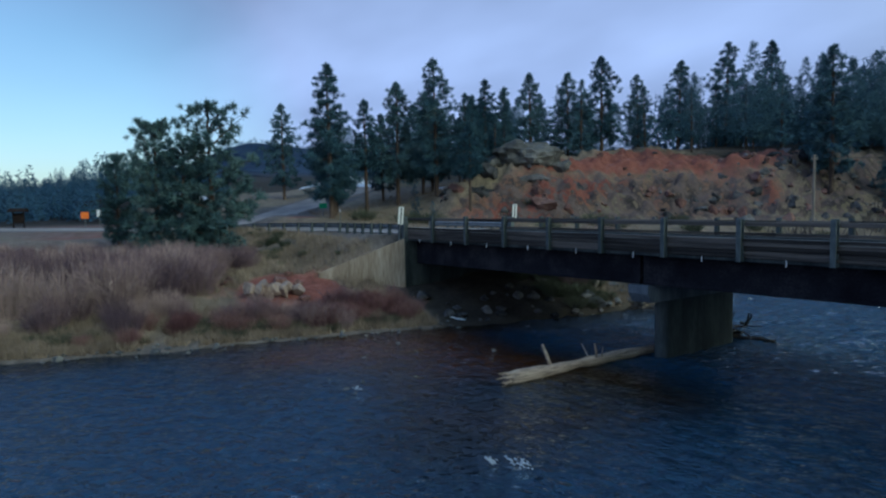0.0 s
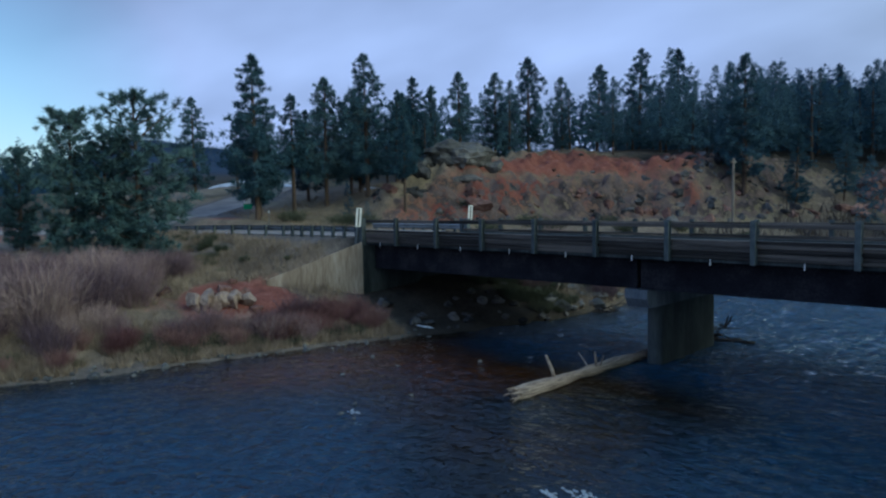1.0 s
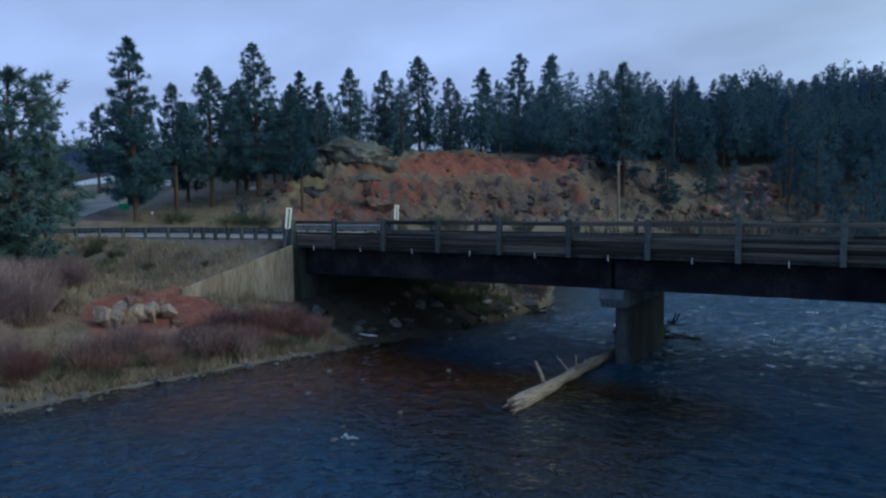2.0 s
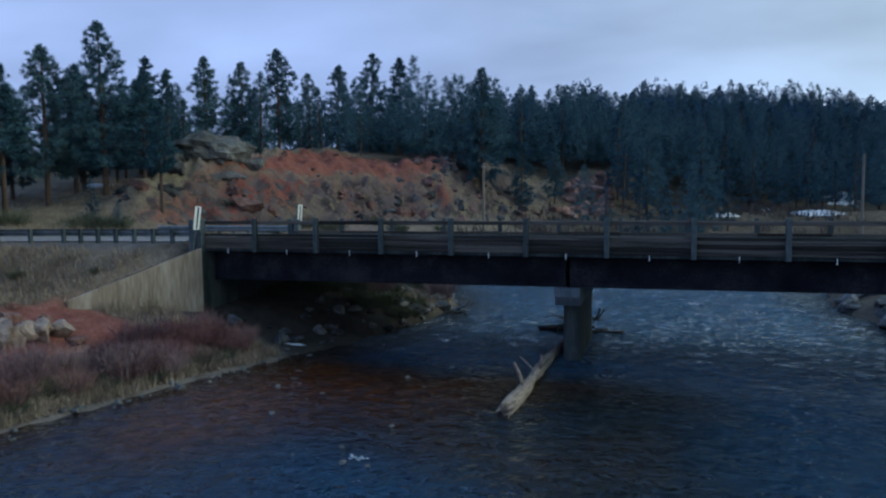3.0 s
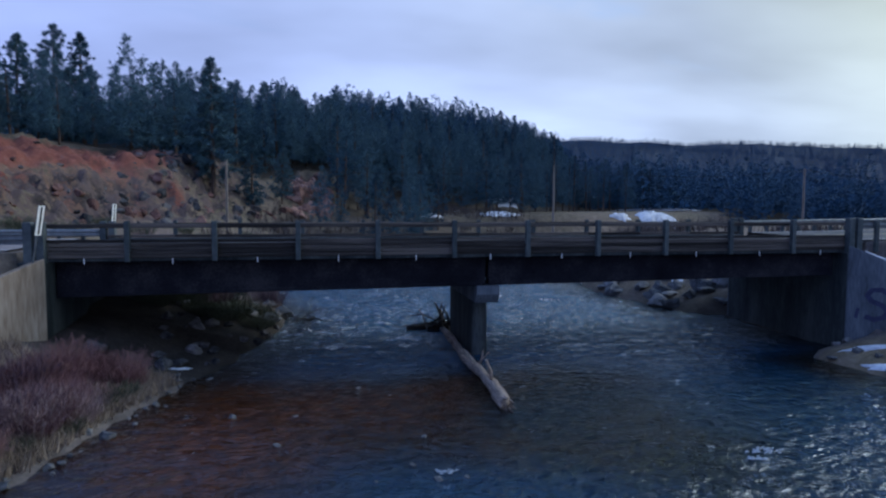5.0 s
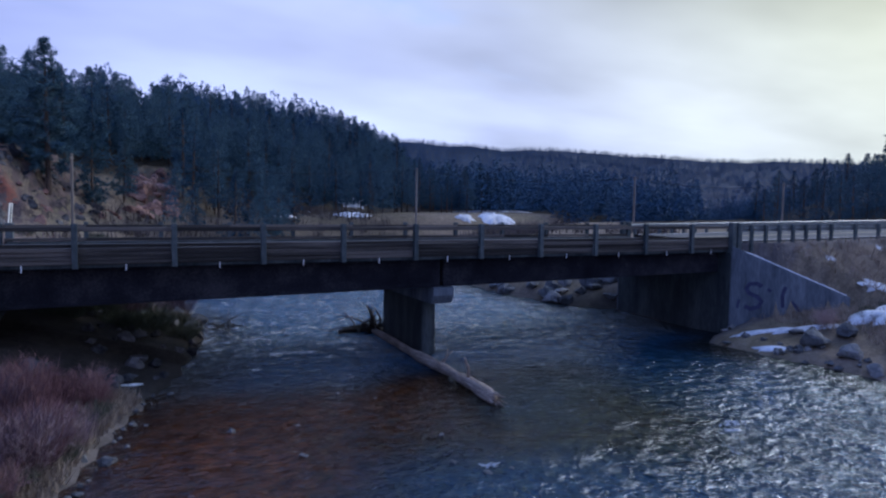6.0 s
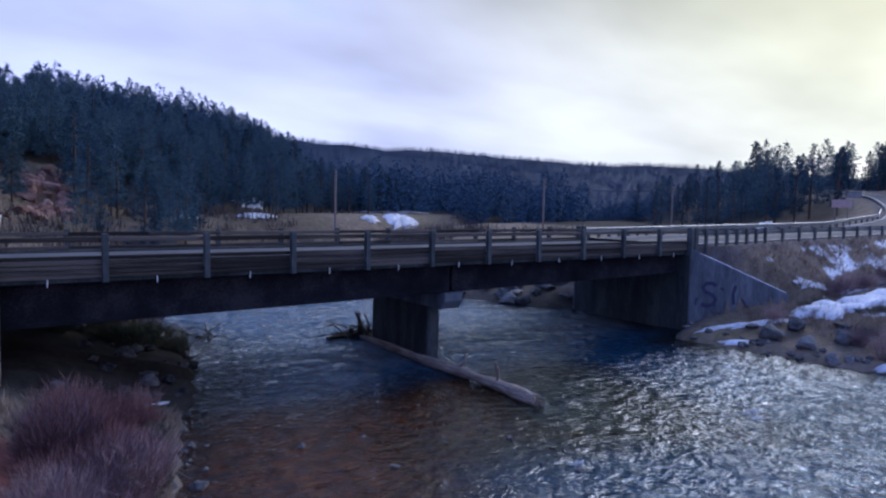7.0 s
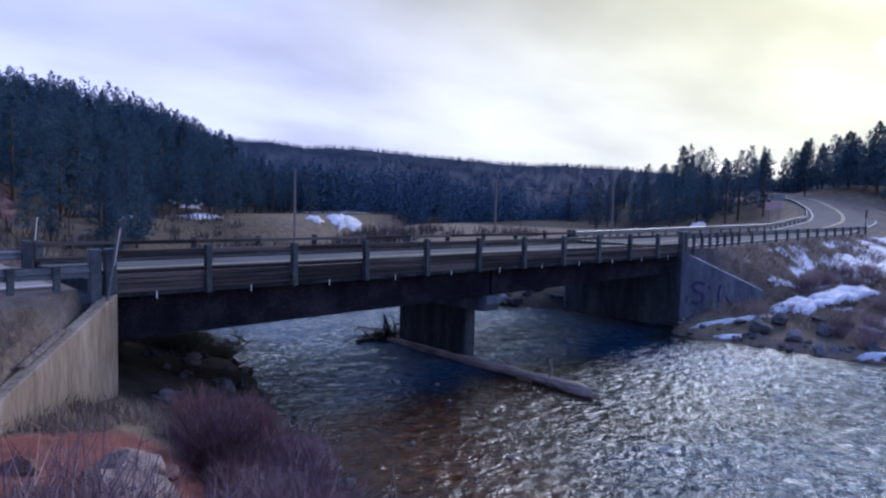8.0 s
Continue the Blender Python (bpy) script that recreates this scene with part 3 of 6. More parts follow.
    on = np.clip(h, low, high)
    inside = fill_mask(s, v) * (1 - soft(np.abs(s - 10), 140, 160))
    h = h * (1 - inside) + on * inside
    # the side road that climbs from the junction
    k = side_mid(s + 0.5) - side_mid(s - 0.5)
    off = v - side_mid(s)
    e = np.maximum(0, np.abs(off) / np.hypot(1, k) - 2.9)
    z = side_z(s + off * k / (1 + k * k)) - 0.07
    on = np.clip(h, z - 0.45 * e, z + 0.6 * np.maximum(0, e - 0.4))
    inside = soft(s, -82, -76) * (1 - soft(s, -33, -30)) * (1 - soft(e, 6, 9))
    return h * (1 - inside) + on * inside


def axis(stops):
    out = [stops[0][0]]
    for (a, _), (b, step) in zip(stops[:-1], stops[1:]):
        n = max(1, int(round((b - a) / step)))
        out += [a + (b - a) * (i + 1) / n for i in range(n)]
    return np.array(out)


def build_ground():
    xs = axis([(-2600, 1), (-1500, 170), (-300, 55), (-90, 7), (-36, 2), (-26, 0.8), (4, 0.33), (11, 0.45), (26, 1.2), (44, 0.5), (72, 1.2), (150, 3), (330, 9), (1500, 55), (2600, 170)])
    ys = axis([(-2600, 1), (-900, 170), (-120, 40), (-34, 6), (-22, 1), (6, 0.4), (16, 0.6), (18, 0.8), (50, 0.36), (74, 0.7), (130, 2.2), (340, 9), (1500, 55), (2600, 170)])
    S, V = np.meshgrid(xs, ys)
    H = land(S, V)
    # rock ledges on the cut slope: broken shelves with steep risers
    D = foot_distance(S, V)
    rocky = soft(D, 0.2, 2) * (1 - soft(D, 9, 13)) * ip(S, [-25, -22, -1, 3, 4.5, 6.5, 10.5, 12], [0, 1, 1, 0.3, 0.3, 1, 1, 0])
    rocky = rocky * (1 - 0.8 * soft(D, 4.5, 6.5) * ip(S, [-20, -18, -8, -4], [0, 1, 1, 0]))
    for j, i in np.argwhere((rocky > 0.03) & (V > 15) & (V < 82)):
        x, y = S[j, i], V[j, i]
        rough = noise.fractal(Vector((x * 0.5, y * 0.5, 3.1)), 0.8, 2.2, 5)
        lump = abs(noise.noise(Vector((x * 0.9 + 7, y * 0.9, 1.7)))) + 0.6 * abs(noise.noise(Vector((x * 2.1, y * 2.1, 9.2))))
        q = H[j, i] / 1.25 + 0.9 * rough
        f = q - math.floor(q)
        f = min(1, max(0, (f - 0.55) / 0.33))
        H[j, i] += rocky[j, i] * (0.95 * (math.floor(q) + f * f * (3 - 2 * f) - q + 0.4) + 0.9 * (lump - 0.35))
    nx, ny = len(xs), len(ys)
    verts = np.stack([S.ravel(), V.ravel(), H.ravel()], 1)
    idx = np.arange(nx * ny).reshape(ny, nx)
    faces = np.stack([idx[:-1, :-1].ravel(), idx[:-1, 1:].ravel(), idx[1:, 1:].ravel(), idx[1:, :-1].ravel()], 1)
    ob = data_ob("ground", verts.tolist(), faces.tolist(), M_GROUND, smooth=True)
    d = foot_distance(S, V)
    dl, dr = shore_left(V) - S, S - shore_right(V)
    slope = soft(d, -0.5, 1.5) * (1 - soft(d, 10, 13)) * ip(S, [-21.5, -19, -1, 3], [0, 1, 0.9, 0])
    redness = slope * (0.46 + 0.24 * wobble(S, V, 4.5, 3)) * ip(S, [-9, -5], [1, 0.75])
    redness = np.maximum(redness, slope * 0.72 * soft(d, 4.5, 7) * ip(S, [-22, -19, -7, -3], [0, 1, 0.95, 0]))
    redness = np.maximum(redness, slope * 0.75 * (1 - soft(d, 4.5, 7)) * ip(S, [-20, -17.5, -15, -13], [0, 1, 1, 0.2]))
    redness = np.maximum(redness, slope * 0.7 * np.exp(-(((S + 5) / 2.2) ** 2 + ((V - 47.5) / 2.5) ** 2)))
    redness = np.maximum(redness, 0.7 * soft(d, 0.5, 2) * (1 - soft(d, 7, 9)) * ip(S, [4.5, 6.5, 9.5, 11.5], [0, 1, 1, 0]))
    redness = np.maximum(redness, 0.95 * np.exp(-(((S + 1.8) / 3.4) ** 2 + ((V + 5.6) / 3.1) ** 2) ** 2))
    redness = np.maximum(redness, 0.5 * np.exp(-(((S + 4) / 3) ** 2 + ((V + 9.0) / 1.6) ** 2)))
    redness = np.maximum(redness, 0.62 * np.exp(-(((S + 28.5) / 2.6) ** 2 + ((V - 6.8) / 2.2) ** 2)))
    redness = np.maximum(redness, 0.56 * soft(-S, 20, 30) * (V < 0) * soft(V, -22, -12) * (1 - soft(-S, 75, 100)))
    e = np.abs(V - road_mid(S)) - 3.5
    gravel = np.maximum(1 - soft(e, 0.8, 2.2), 0) * 0.9
    gravel = np.maximum(gravel, np.where(dr > -8, 0.4, 0.68) * (1 - soft(np.maximum(dl, dr), 0.5, 1.8)) * (1 - 0.7 * soft(V, -2, 1)))
    gravel = np.maximum(gravel, 0.5 * soft(-S, 24, 34) * (V < 2) * soft(V, -24, -14))
    gravel = np.maximum(gravel, 0.8 * (1 - soft(np.abs(V - side_mid(S)) / 1.5, 3.6, 5.5)) * soft(-S, 27, 30) * (S > -82))
    snow = 0.55 * soft(S, 34, 38) * soft(-V, 0.8, 2.0) * (1 - soft(-V, 6, 9)) * (0.45 + 0.55 * wobble(S * 0.35, V * 1.6, 1.6, 4) + 0.6 * soft(S, 42, 48))
    snow = np.maximum(snow, 0.55 * soft(d, 6, 14) * soft(S, -60, 40) * soft(wobble(S, V, 6, 9), 0.55, 0.8))
    snow = np.maximum(snow, 0.64 * soft(S, 33.2, 35) * soft(-V, 0.6, 1.2) * (1 - soft(-V, 7, 10)) * soft(wobble(S * 0.5 + V * 0.8, V * 2.4, 0.9, 4), -0.45, 0.35))
    r = np.hypot(S - 5, V + 20)
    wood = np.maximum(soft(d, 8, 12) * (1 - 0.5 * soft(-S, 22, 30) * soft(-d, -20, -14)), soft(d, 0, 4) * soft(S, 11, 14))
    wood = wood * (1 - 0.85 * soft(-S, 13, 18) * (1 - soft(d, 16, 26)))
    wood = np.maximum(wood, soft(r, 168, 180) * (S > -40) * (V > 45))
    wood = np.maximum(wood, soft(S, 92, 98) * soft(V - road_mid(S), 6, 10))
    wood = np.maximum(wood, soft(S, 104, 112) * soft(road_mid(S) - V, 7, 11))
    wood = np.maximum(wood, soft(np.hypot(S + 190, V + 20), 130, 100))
    # under the deck: forest-floor tone used as painted bridge shade
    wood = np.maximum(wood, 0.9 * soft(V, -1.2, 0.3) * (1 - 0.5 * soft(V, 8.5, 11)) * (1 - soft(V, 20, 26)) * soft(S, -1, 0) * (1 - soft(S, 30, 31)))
    # right bank: brushy soil, its tone lowered for shade as well
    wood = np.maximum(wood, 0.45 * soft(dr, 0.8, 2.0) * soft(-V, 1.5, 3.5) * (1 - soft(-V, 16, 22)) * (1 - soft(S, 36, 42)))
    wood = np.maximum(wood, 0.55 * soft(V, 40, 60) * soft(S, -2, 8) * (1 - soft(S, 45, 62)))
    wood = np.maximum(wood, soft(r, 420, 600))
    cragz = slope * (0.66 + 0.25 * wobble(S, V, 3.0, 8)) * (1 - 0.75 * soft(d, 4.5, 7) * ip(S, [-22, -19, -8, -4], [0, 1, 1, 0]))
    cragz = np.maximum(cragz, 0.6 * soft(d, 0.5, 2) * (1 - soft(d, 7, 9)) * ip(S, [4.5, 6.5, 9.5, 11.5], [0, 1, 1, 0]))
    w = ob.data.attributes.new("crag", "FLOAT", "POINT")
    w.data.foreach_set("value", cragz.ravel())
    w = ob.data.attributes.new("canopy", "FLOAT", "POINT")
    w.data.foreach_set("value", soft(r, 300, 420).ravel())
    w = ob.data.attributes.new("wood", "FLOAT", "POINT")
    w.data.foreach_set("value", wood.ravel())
    zone = np.stack([redness.ravel(), gravel.ravel(), snow.ravel(), np.ones(nx * ny)], 1)
    a = ob.data.attributes.new("zone", "FLOAT_COLOR", "POINT")
    a.data.foreach_set("color", zone.ravel())
    return tagged(ob, "dry grass, red earth and gravel ground with old snow", "ground", kind="structure")


def build_water():
    xs = axis([(-60, 1), (-8, 4), (-4, 0.5), (40, 0.16), (60, 2)])
    ys = axis([(-400, 1), (-60, 20), (-24, 1.5), (14, 0.16), (36, 0.22), (62, 2)])
    S, V = np.meshgrid(xs, ys)
    Z = 0.075 * wobble(S * 0.8, V * 1.4, 0.55, 1) + 0.035 * wobble(S, V * 1.3, 0.27, 6) + 0.05 * wobble(S, V, 1.6, 8)
    chop = 0.22 + 0.22 * np.exp(-(((S - 24) / 7) ** 2 + ((V + 12) / 6) ** 2)) + 0.40 * soft(V, 1, 7) + 0.10 * soft(-V, 8, 13)
    Z = Z + 0.024 * (1 - np.abs(wobble(S * 0.8, V * 1.3, 0.26, 3))) ** 2
    Z = Z * (1 - soft(np.abs(V), 40, 60)) * (chop + 0.35 * soft(V, -1, 4))
    idx = np.arange(S.size).reshape(S.shape)
    faces = np.stack([idx[:-1, :-1].ravel(), idx[:-1, 1:].ravel(), idx[1:, 1:].ravel(), idx[1:, :-1].ravel()], 1)
    ob = data_ob("water", np.stack([S.ravel(), V.ravel(), Z.ravel()], 1).tolist(), faces.tolist(), M_WATER, smooth=True)
    off = np.minimum(S - shore_left(V), shore_right(V) - S)
    # olive bed band, kept dark where the bridge's reflection falls
    edge = ip(S, [0, 12, 17, 22, 30], [-9.5, -9.5, -12.5, -14.5, -14.5])
    bar = soft(V, edge - 1.5, edge + 3) * (1 - soft(V, -2.5, 1.5)) * (1 - 0.8 * soft(S, 17, 22))
    shoal = np.maximum(1 - soft(off, 0, 4), bar)
    rust = np.maximum(1.0 * np.exp(-(((S - 6.0) / 3.6) ** 2 + ((V + 7.0) / 4.5) ** 2)), 0.75 * np.exp(-(((S - 8) / 5) ** 2 + ((V + 4) / 3.5) ** 2)))
    # from the bridge upstream, where the body colour carries reflected sky
    sky_reach = soft(V, -2.5, 2.5)
    ripple = 0.36 + 0.62 * soft(V, -1, 4) + 0.10 * soft(-V, 7, 11) + 0.12 * np.exp(-(((S - 24) / 6) ** 2 + ((V + 12) / 5) ** 2))
    shoal = np.maximum(shoal, np.minimum(1, 1.4 * rust))
    for nm, val in (("rust", rust), ("sky_reach", sky_reach), ("chop", ripple)):
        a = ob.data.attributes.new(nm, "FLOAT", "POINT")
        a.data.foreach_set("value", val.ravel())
    a = ob.data.attributes.new("shoal", "FLOAT", "POINT")
    a.data.foreach_set("value", shoal.ravel())
    return tagged(ob, "rippled dark river water over a brown stony bed", "river", kind="structure")


build_ground()
build_water()


def strip(name, xs, mids, zs, o0, o1, lift, material, label, cat, thick):
    """A band that follows a line at the given offsets to its left."""
    dx, dy = np.gradient(xs), np.gradient(mids)
    n = np.hypot(dx, dy)
    nx, ny = -dy / n, dx / n
    vs, fs = [], []
    for i in range(len(xs)):
        for dz in (lift, lift - thick):
            for o in (o0, o1):
                vs.append((xs[i] + nx[i] * o, mids[i] + ny[i] * o, zs[i] + dz))
        if i:
            k, p = 4 * i, 4 * (i - 1)
            fs += [(p, k, k + 1, p + 1), (p, p + 2, k + 2, k), (p + 1, k + 1, k + 3, p + 3)]
    return tagged(data_ob(name, vs, fs, material), label, cat, kind="structure")


def smooth_line(y):
    return np.convolve(np.pad(y, 6, mode="edge"), np.ones(13) / 13, "valid")


def build_road():
    """Asphalt with its lines, left and right of the bridge, and the side road."""
    for a, c in ((-130, -0.4), (SPAN + 0.4, 150)):
        xs = np.arange(a, c + 0.01, 1.0)
        mids, zs = smooth_line(road_mid(xs)), road_z(xs)
        strip("road", xs, mids, zs, -3.5, 3.5, 0.0, M_SANDED if a < 0 else M_ASPHALT, "worn grey asphalt two-lane road", "road", 0.15)
        for o0, o1 in ((-0.16, -0.05), (0.05, 0.16)):
            strip("road_marking", xs, mids, zs, o0, o1, 0.006, M_YELLOW, "faded yellow centre line on the road", "road line", 0.003)
        for o0, o1 in ((-3.25, -3.14), (3.14, 3.25)):
            strip("road_marking", xs, mids, zs, o0, o1, 0.006, M_LINE, "faded white edge line on the road", "road line", 0.003)
    xs = np.arange(-80, -31.9, 0.5)
    strip("side_road", xs, side_mid(xs), side_z(xs), -2.3, 2.3, 0.012, M_SANDED, "narrow worn asphalt side road climbing the hill", "road", 0.2)


build_road()

# ---------------------------------------------------------------- the bridge
POSTS = [k * SPAN / 11 for k in range(12)]


def build_bridge():
    br = empty("bridge", "two-span highway bridge with dark girders and timber and steel railings", "bridge", kind="structure")
    # the deck falls towards the hill side
    def across(v):
        return -0.20 * v / WIDE
    bm = bmesh.new()
    prism(bm, [(0.24, 3.98), (WIDE - 0.24, 3.98), (WIDE - 0.24, 4.40 + across(WIDE)), (0.24, 4.40)], 0.1, SPAN, "x")
    part("deck", bm, M_CONC_D, br, "stained concrete deck slab, darkened for shade")
    bm = bmesh.new()
    prism(bm, [(1.75, 4.404 + across(1.75)), (WIDE - 0.62, 4.404 + across(WIDE - 0.62)), (WIDE - 0.62, 4.47 + across(WIDE - 0.62)), (1.75, 4.47 + across(1.75))], 0.0, SPAN + 0.1, "x")
    part("road_surface", bm, M_ASPHALT, br, "worn asphalt on the bridge deck")
    bm = bmesh.new()
    prism(bm, [(0.62, 4.404 + across(0.62)), (1.746, 4.404 + across(1.746)), (1.746, 4.472 + across(1.746)), (0.62, 4.472 + across(0.62))], 0.0, SPAN + 0.1, "x")
    part("shoulder", bm, M_SAND, br, "sandy pale shoulder of the bridge deck")
    for v0, v1 in ((0.32, 0.616), (WIDE - 0.616, WIDE - 0.32)):
        bm = bmesh.new()
        box(bm, 0.1, SPAN, v0, v1, 4.404 + across(v0), 4.53 + across(v0), 0.02)
        part("curb", bm, M_CONC_D, br, "weathered concrete curb")
    for o0, o1 in ((-0.16, -0.05), (0.05, 0.16)):
        bm = bmesh.new()
        m = WIDE / 2
        prism(bm, [(m + o0, 4.472 + across(m + o0)), (m + o1, 4.472 + across(m + o1)), (m + o1, 4.476 + across(m + o1)), (m + o0, 4.476 + across(m + o0))], 0.0, SPAN + 0.1, "x")
        part("centre_line", bm, M_YELLOW, br, "faded yellow centre line")
    def rise(bm):
        """Lifts the lower flange gently from the bushy bank to the snowy one."""
        for vtx in bm.verts:
            if vtx.co.z < 3.2:
                vtx.co.z += 0.02 + 0.0085 * vtx.co.x

    # girders: two spans of I-beams with wide flanges
    for s0, s1 in ((0.35, 14.98), (15.12, SPAN - 0.35)):
        for v in (0.95, 2.9, 4.9, 6.85):
            bm = bmesh.new()
            w, t = 0.24, 0.09
            prism(bm, [(v - w, 2.74), (v + w, 2.74), (v + w, 2.84), (v + t, 2.95), (v + t, 3.78), (v + w, 3.86), (v + w, 3.976), (v - w, 3.976), (v - w, 3.86), (v - t, 3.78), (v - t, 2.95), (v - w, 2.84)], s0, s1, "x")
            rise(bm)
            part("girder", bm, M_GIRDER, br, "stained bridge girder, coloured near black for shade")
    # outer fascia plates between the girder flanges
    for s0, s1 in ((0.35, 14.98), (15.12, SPAN - 0.35)):
        for v in (0.72, WIDE - 0.76):
            bm = bmesh.new()
            box(bm, s0, s1, v, v + 0.04, 2.72, 3.97)
            rise(bm)
            part("fascia", bm, M_GIRDER, br)
    # pier
    bm = bmesh.new()
    prism(bm, [(0.5, 2.55), (0.72, 2.22), (WIDE - 0.72, 2.22), (WIDE - 0.5, 2.55), (WIDE - 0.5, 2.865), (0.5, 2.865)], 14.62, 15.48, "x")
    part("pier_cap", bm, M_CONC_B, br, "pale concrete pier cap")
    bm = bmesh.new()
    outline = []
    for k in range(7):
        a = math.pi * k / 6
        outline.append((15.05 + 0.30 * math.cos(a), 6.15 + 0.25 * math.sin(a)))
    for k in range(7):
        a = math.pi + math.pi * k / 6
        outline.append((15.05 + 0.30 * math.cos(a), 1.9 + 0.15 * math.sin(a)))
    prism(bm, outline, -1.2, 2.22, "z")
    part("pier_wall", bm, M_CONC_D, br, "water-stained concrete pier wall, darkened for deck shade")
    # railings
    post = bmesh.new()
    box(post, -0.08, 0.08, 0.0, 0.05, 3.97, 5.31, 0.008)
    box(post, -0.025, 0.025, 0.05, 0.17, 3.97, 5.30)
    box(post, -0.08, 0.08, 0.17, 0.20, 3.97, 5.31, 0.006)
    proto = part("rail_post", post, M_POST, br, "grey steel rail post")
    far = Matrix.Translation((0, WIDE, -0.20)) @ Matrix.Rotation(math.pi, 4, "Z")
    first = True
    rng = random.Random(61)
    for s in POSTS[1:-1]:
        for m in (Matrix.Translation((s, 0, 0)), Matrix.Translation((s, 0, 0)) @ far):
            if first:
                ob, first = proto, False
            else:
                ob = proto.copy()
                scene.collection.objects.link(ob)
            ob.matrix_basis = m
    for v0, v1, dz in ((-0.06, 0.24, 0), (WIDE - 0.24, WIDE + 0.06, -0.2)):
        for s in (-0.20, 0.16, SPAN - 0.16, SPAN + 0.20):
            bm = bmesh.new()
            box(bm, s - 0.13, s + 0.13, v0, v1, 3.75, 5.27 + dz + 0.10 * (s > 20), 0.02)
            part("end_post", bm, M_POST_D if s < 1 else M_POST, br, "thick end post of the railing")
    for v0, dz in ((0.20, 0.0), (WIDE - 0.32, -0.2)):
        for a, b in zip(POSTS[:-1], POSTS[1:]):
            tilt = [rng.uniform(-0.006, 0.006) for _ in range(5)]
            bm = bmesh.new()
            box(bm, a + 0.002, b - 0.002, v0, v0 + 0.12, 5.07 + dz, 5.205 + dz, 0.012)
            part("top_rail", bm, M_TIMBER, br, "weathered top rail")
            # five courses of boards, some bowed or slipped out of line
            for k in range(5):
                z0 = 4.085 + 0.124 * k + rng.uniform(-0.008, 0.008)
                out = rng.uniform(0.0, 0.035)
                bm = bmesh.new()
                box(bm, a + 0.002, b - 0.002, v0 - (out if v0 < 1 else 0), v0 + 0.09 - (out if v0 > 1 else 0), z0 + dz, z0 + 0.112 + dz, 0.012)
                for vtx in bm.verts:
                    if vtx.co.x > (a + b) / 2:
                        vtx.co.z += tilt[k]
                part("plank", bm, M_TIMBER, br, "weathered lower rail plank")
            bm = bmesh.new()
            m = (a + b) / 2
            vv = 0.215 if v0 < 1 else WIDE - 0.215
            tube(bm, [(m, vv, 3.88), (m, vv, 4.09)], [0.016, 0.016], 6)
            part("drain_spout", bm, M_WHITE, br, "short pale drain spout")
    return br


build_bridge()


def abutment(name, s_face, flip, wings, label, material):
    ab = empty(name, label, "abutment", kind="structure")
    bm = bmesh.new()
    a, b = (s_face - 0.9, s_face) if not flip else (s_face, s_face + 0.9)
    box(bm, a, b, 0.0, WIDE, -1.0, 3.96, 0.02)
    part("abutment_wall", bm, M_CONC_D, ab, "stained concrete abutment wall, darkened for deck shade")
    for (x0, y0, z0), (x1, y1, z1), base in wings:
        bm = bmesh.new()
        d = Vector((x1 - x0, y1 - y0, 0)).normalized()
        n = Vector((-d.y, d.x, 0)) * 0.35
        if (n.y > 0) == (y0 < 2):
            pass
        else:
            n = -n
        vs = []
        for (x, y, zt) in ((x0, y0, z0), (x1, y1, z1)):
            for o in (Vector(), n):
                vs.append((Vector((x, y, base)) + o, Vector((x, y, zt)) + o))
        q = [bm.verts.new(p) for pair in vs for p in pair]      # 0,1 outer start; 2,3 inner start; 4,5 outer end; 6,7 inner end
        for f in ((0, 4, 5, 1), (2, 3, 7, 6), (1, 5, 7, 3), (0, 2, 6, 4), (0, 1, 3, 2), (4, 6, 7, 5)):
            bm.faces.new([q[i] for i in f])
        bmesh.ops.recalc_face_normals(bm, faces=bm.faces)
        bmesh.ops.bevel(bm, geom=bm.edges[:], offset=0.025, segments=1, affect="EDGES")
        part("wingwall", bm, material, ab, "weathered concrete wingwall with a sloping top")
    return ab


abutment("abutment", 0.30, False, [((0.30, -0.05, 4.12), (-3.3, -3.4, 2.25), -0.6), ((0.30, WIDE + 0.05, 4.12), (-3.0, WIDE + 3.2, 2.3), -0.6)],
         "weathered concrete abutment at the bushy river bank", M_CONC)
abutment("abutment", SPAN - 0.30, True, [((SPAN - 0.30, -0.05, 4.28), (34.5, -2.8, 1.98), -0.6), ((SPAN - 0.30, WIDE + 0.05, 4.28), (33.6, WIDE + 3.2, 1.9), -0.6)],
         "concrete abutment with sprayed graffiti at the snowy bank", M_CONC_B)


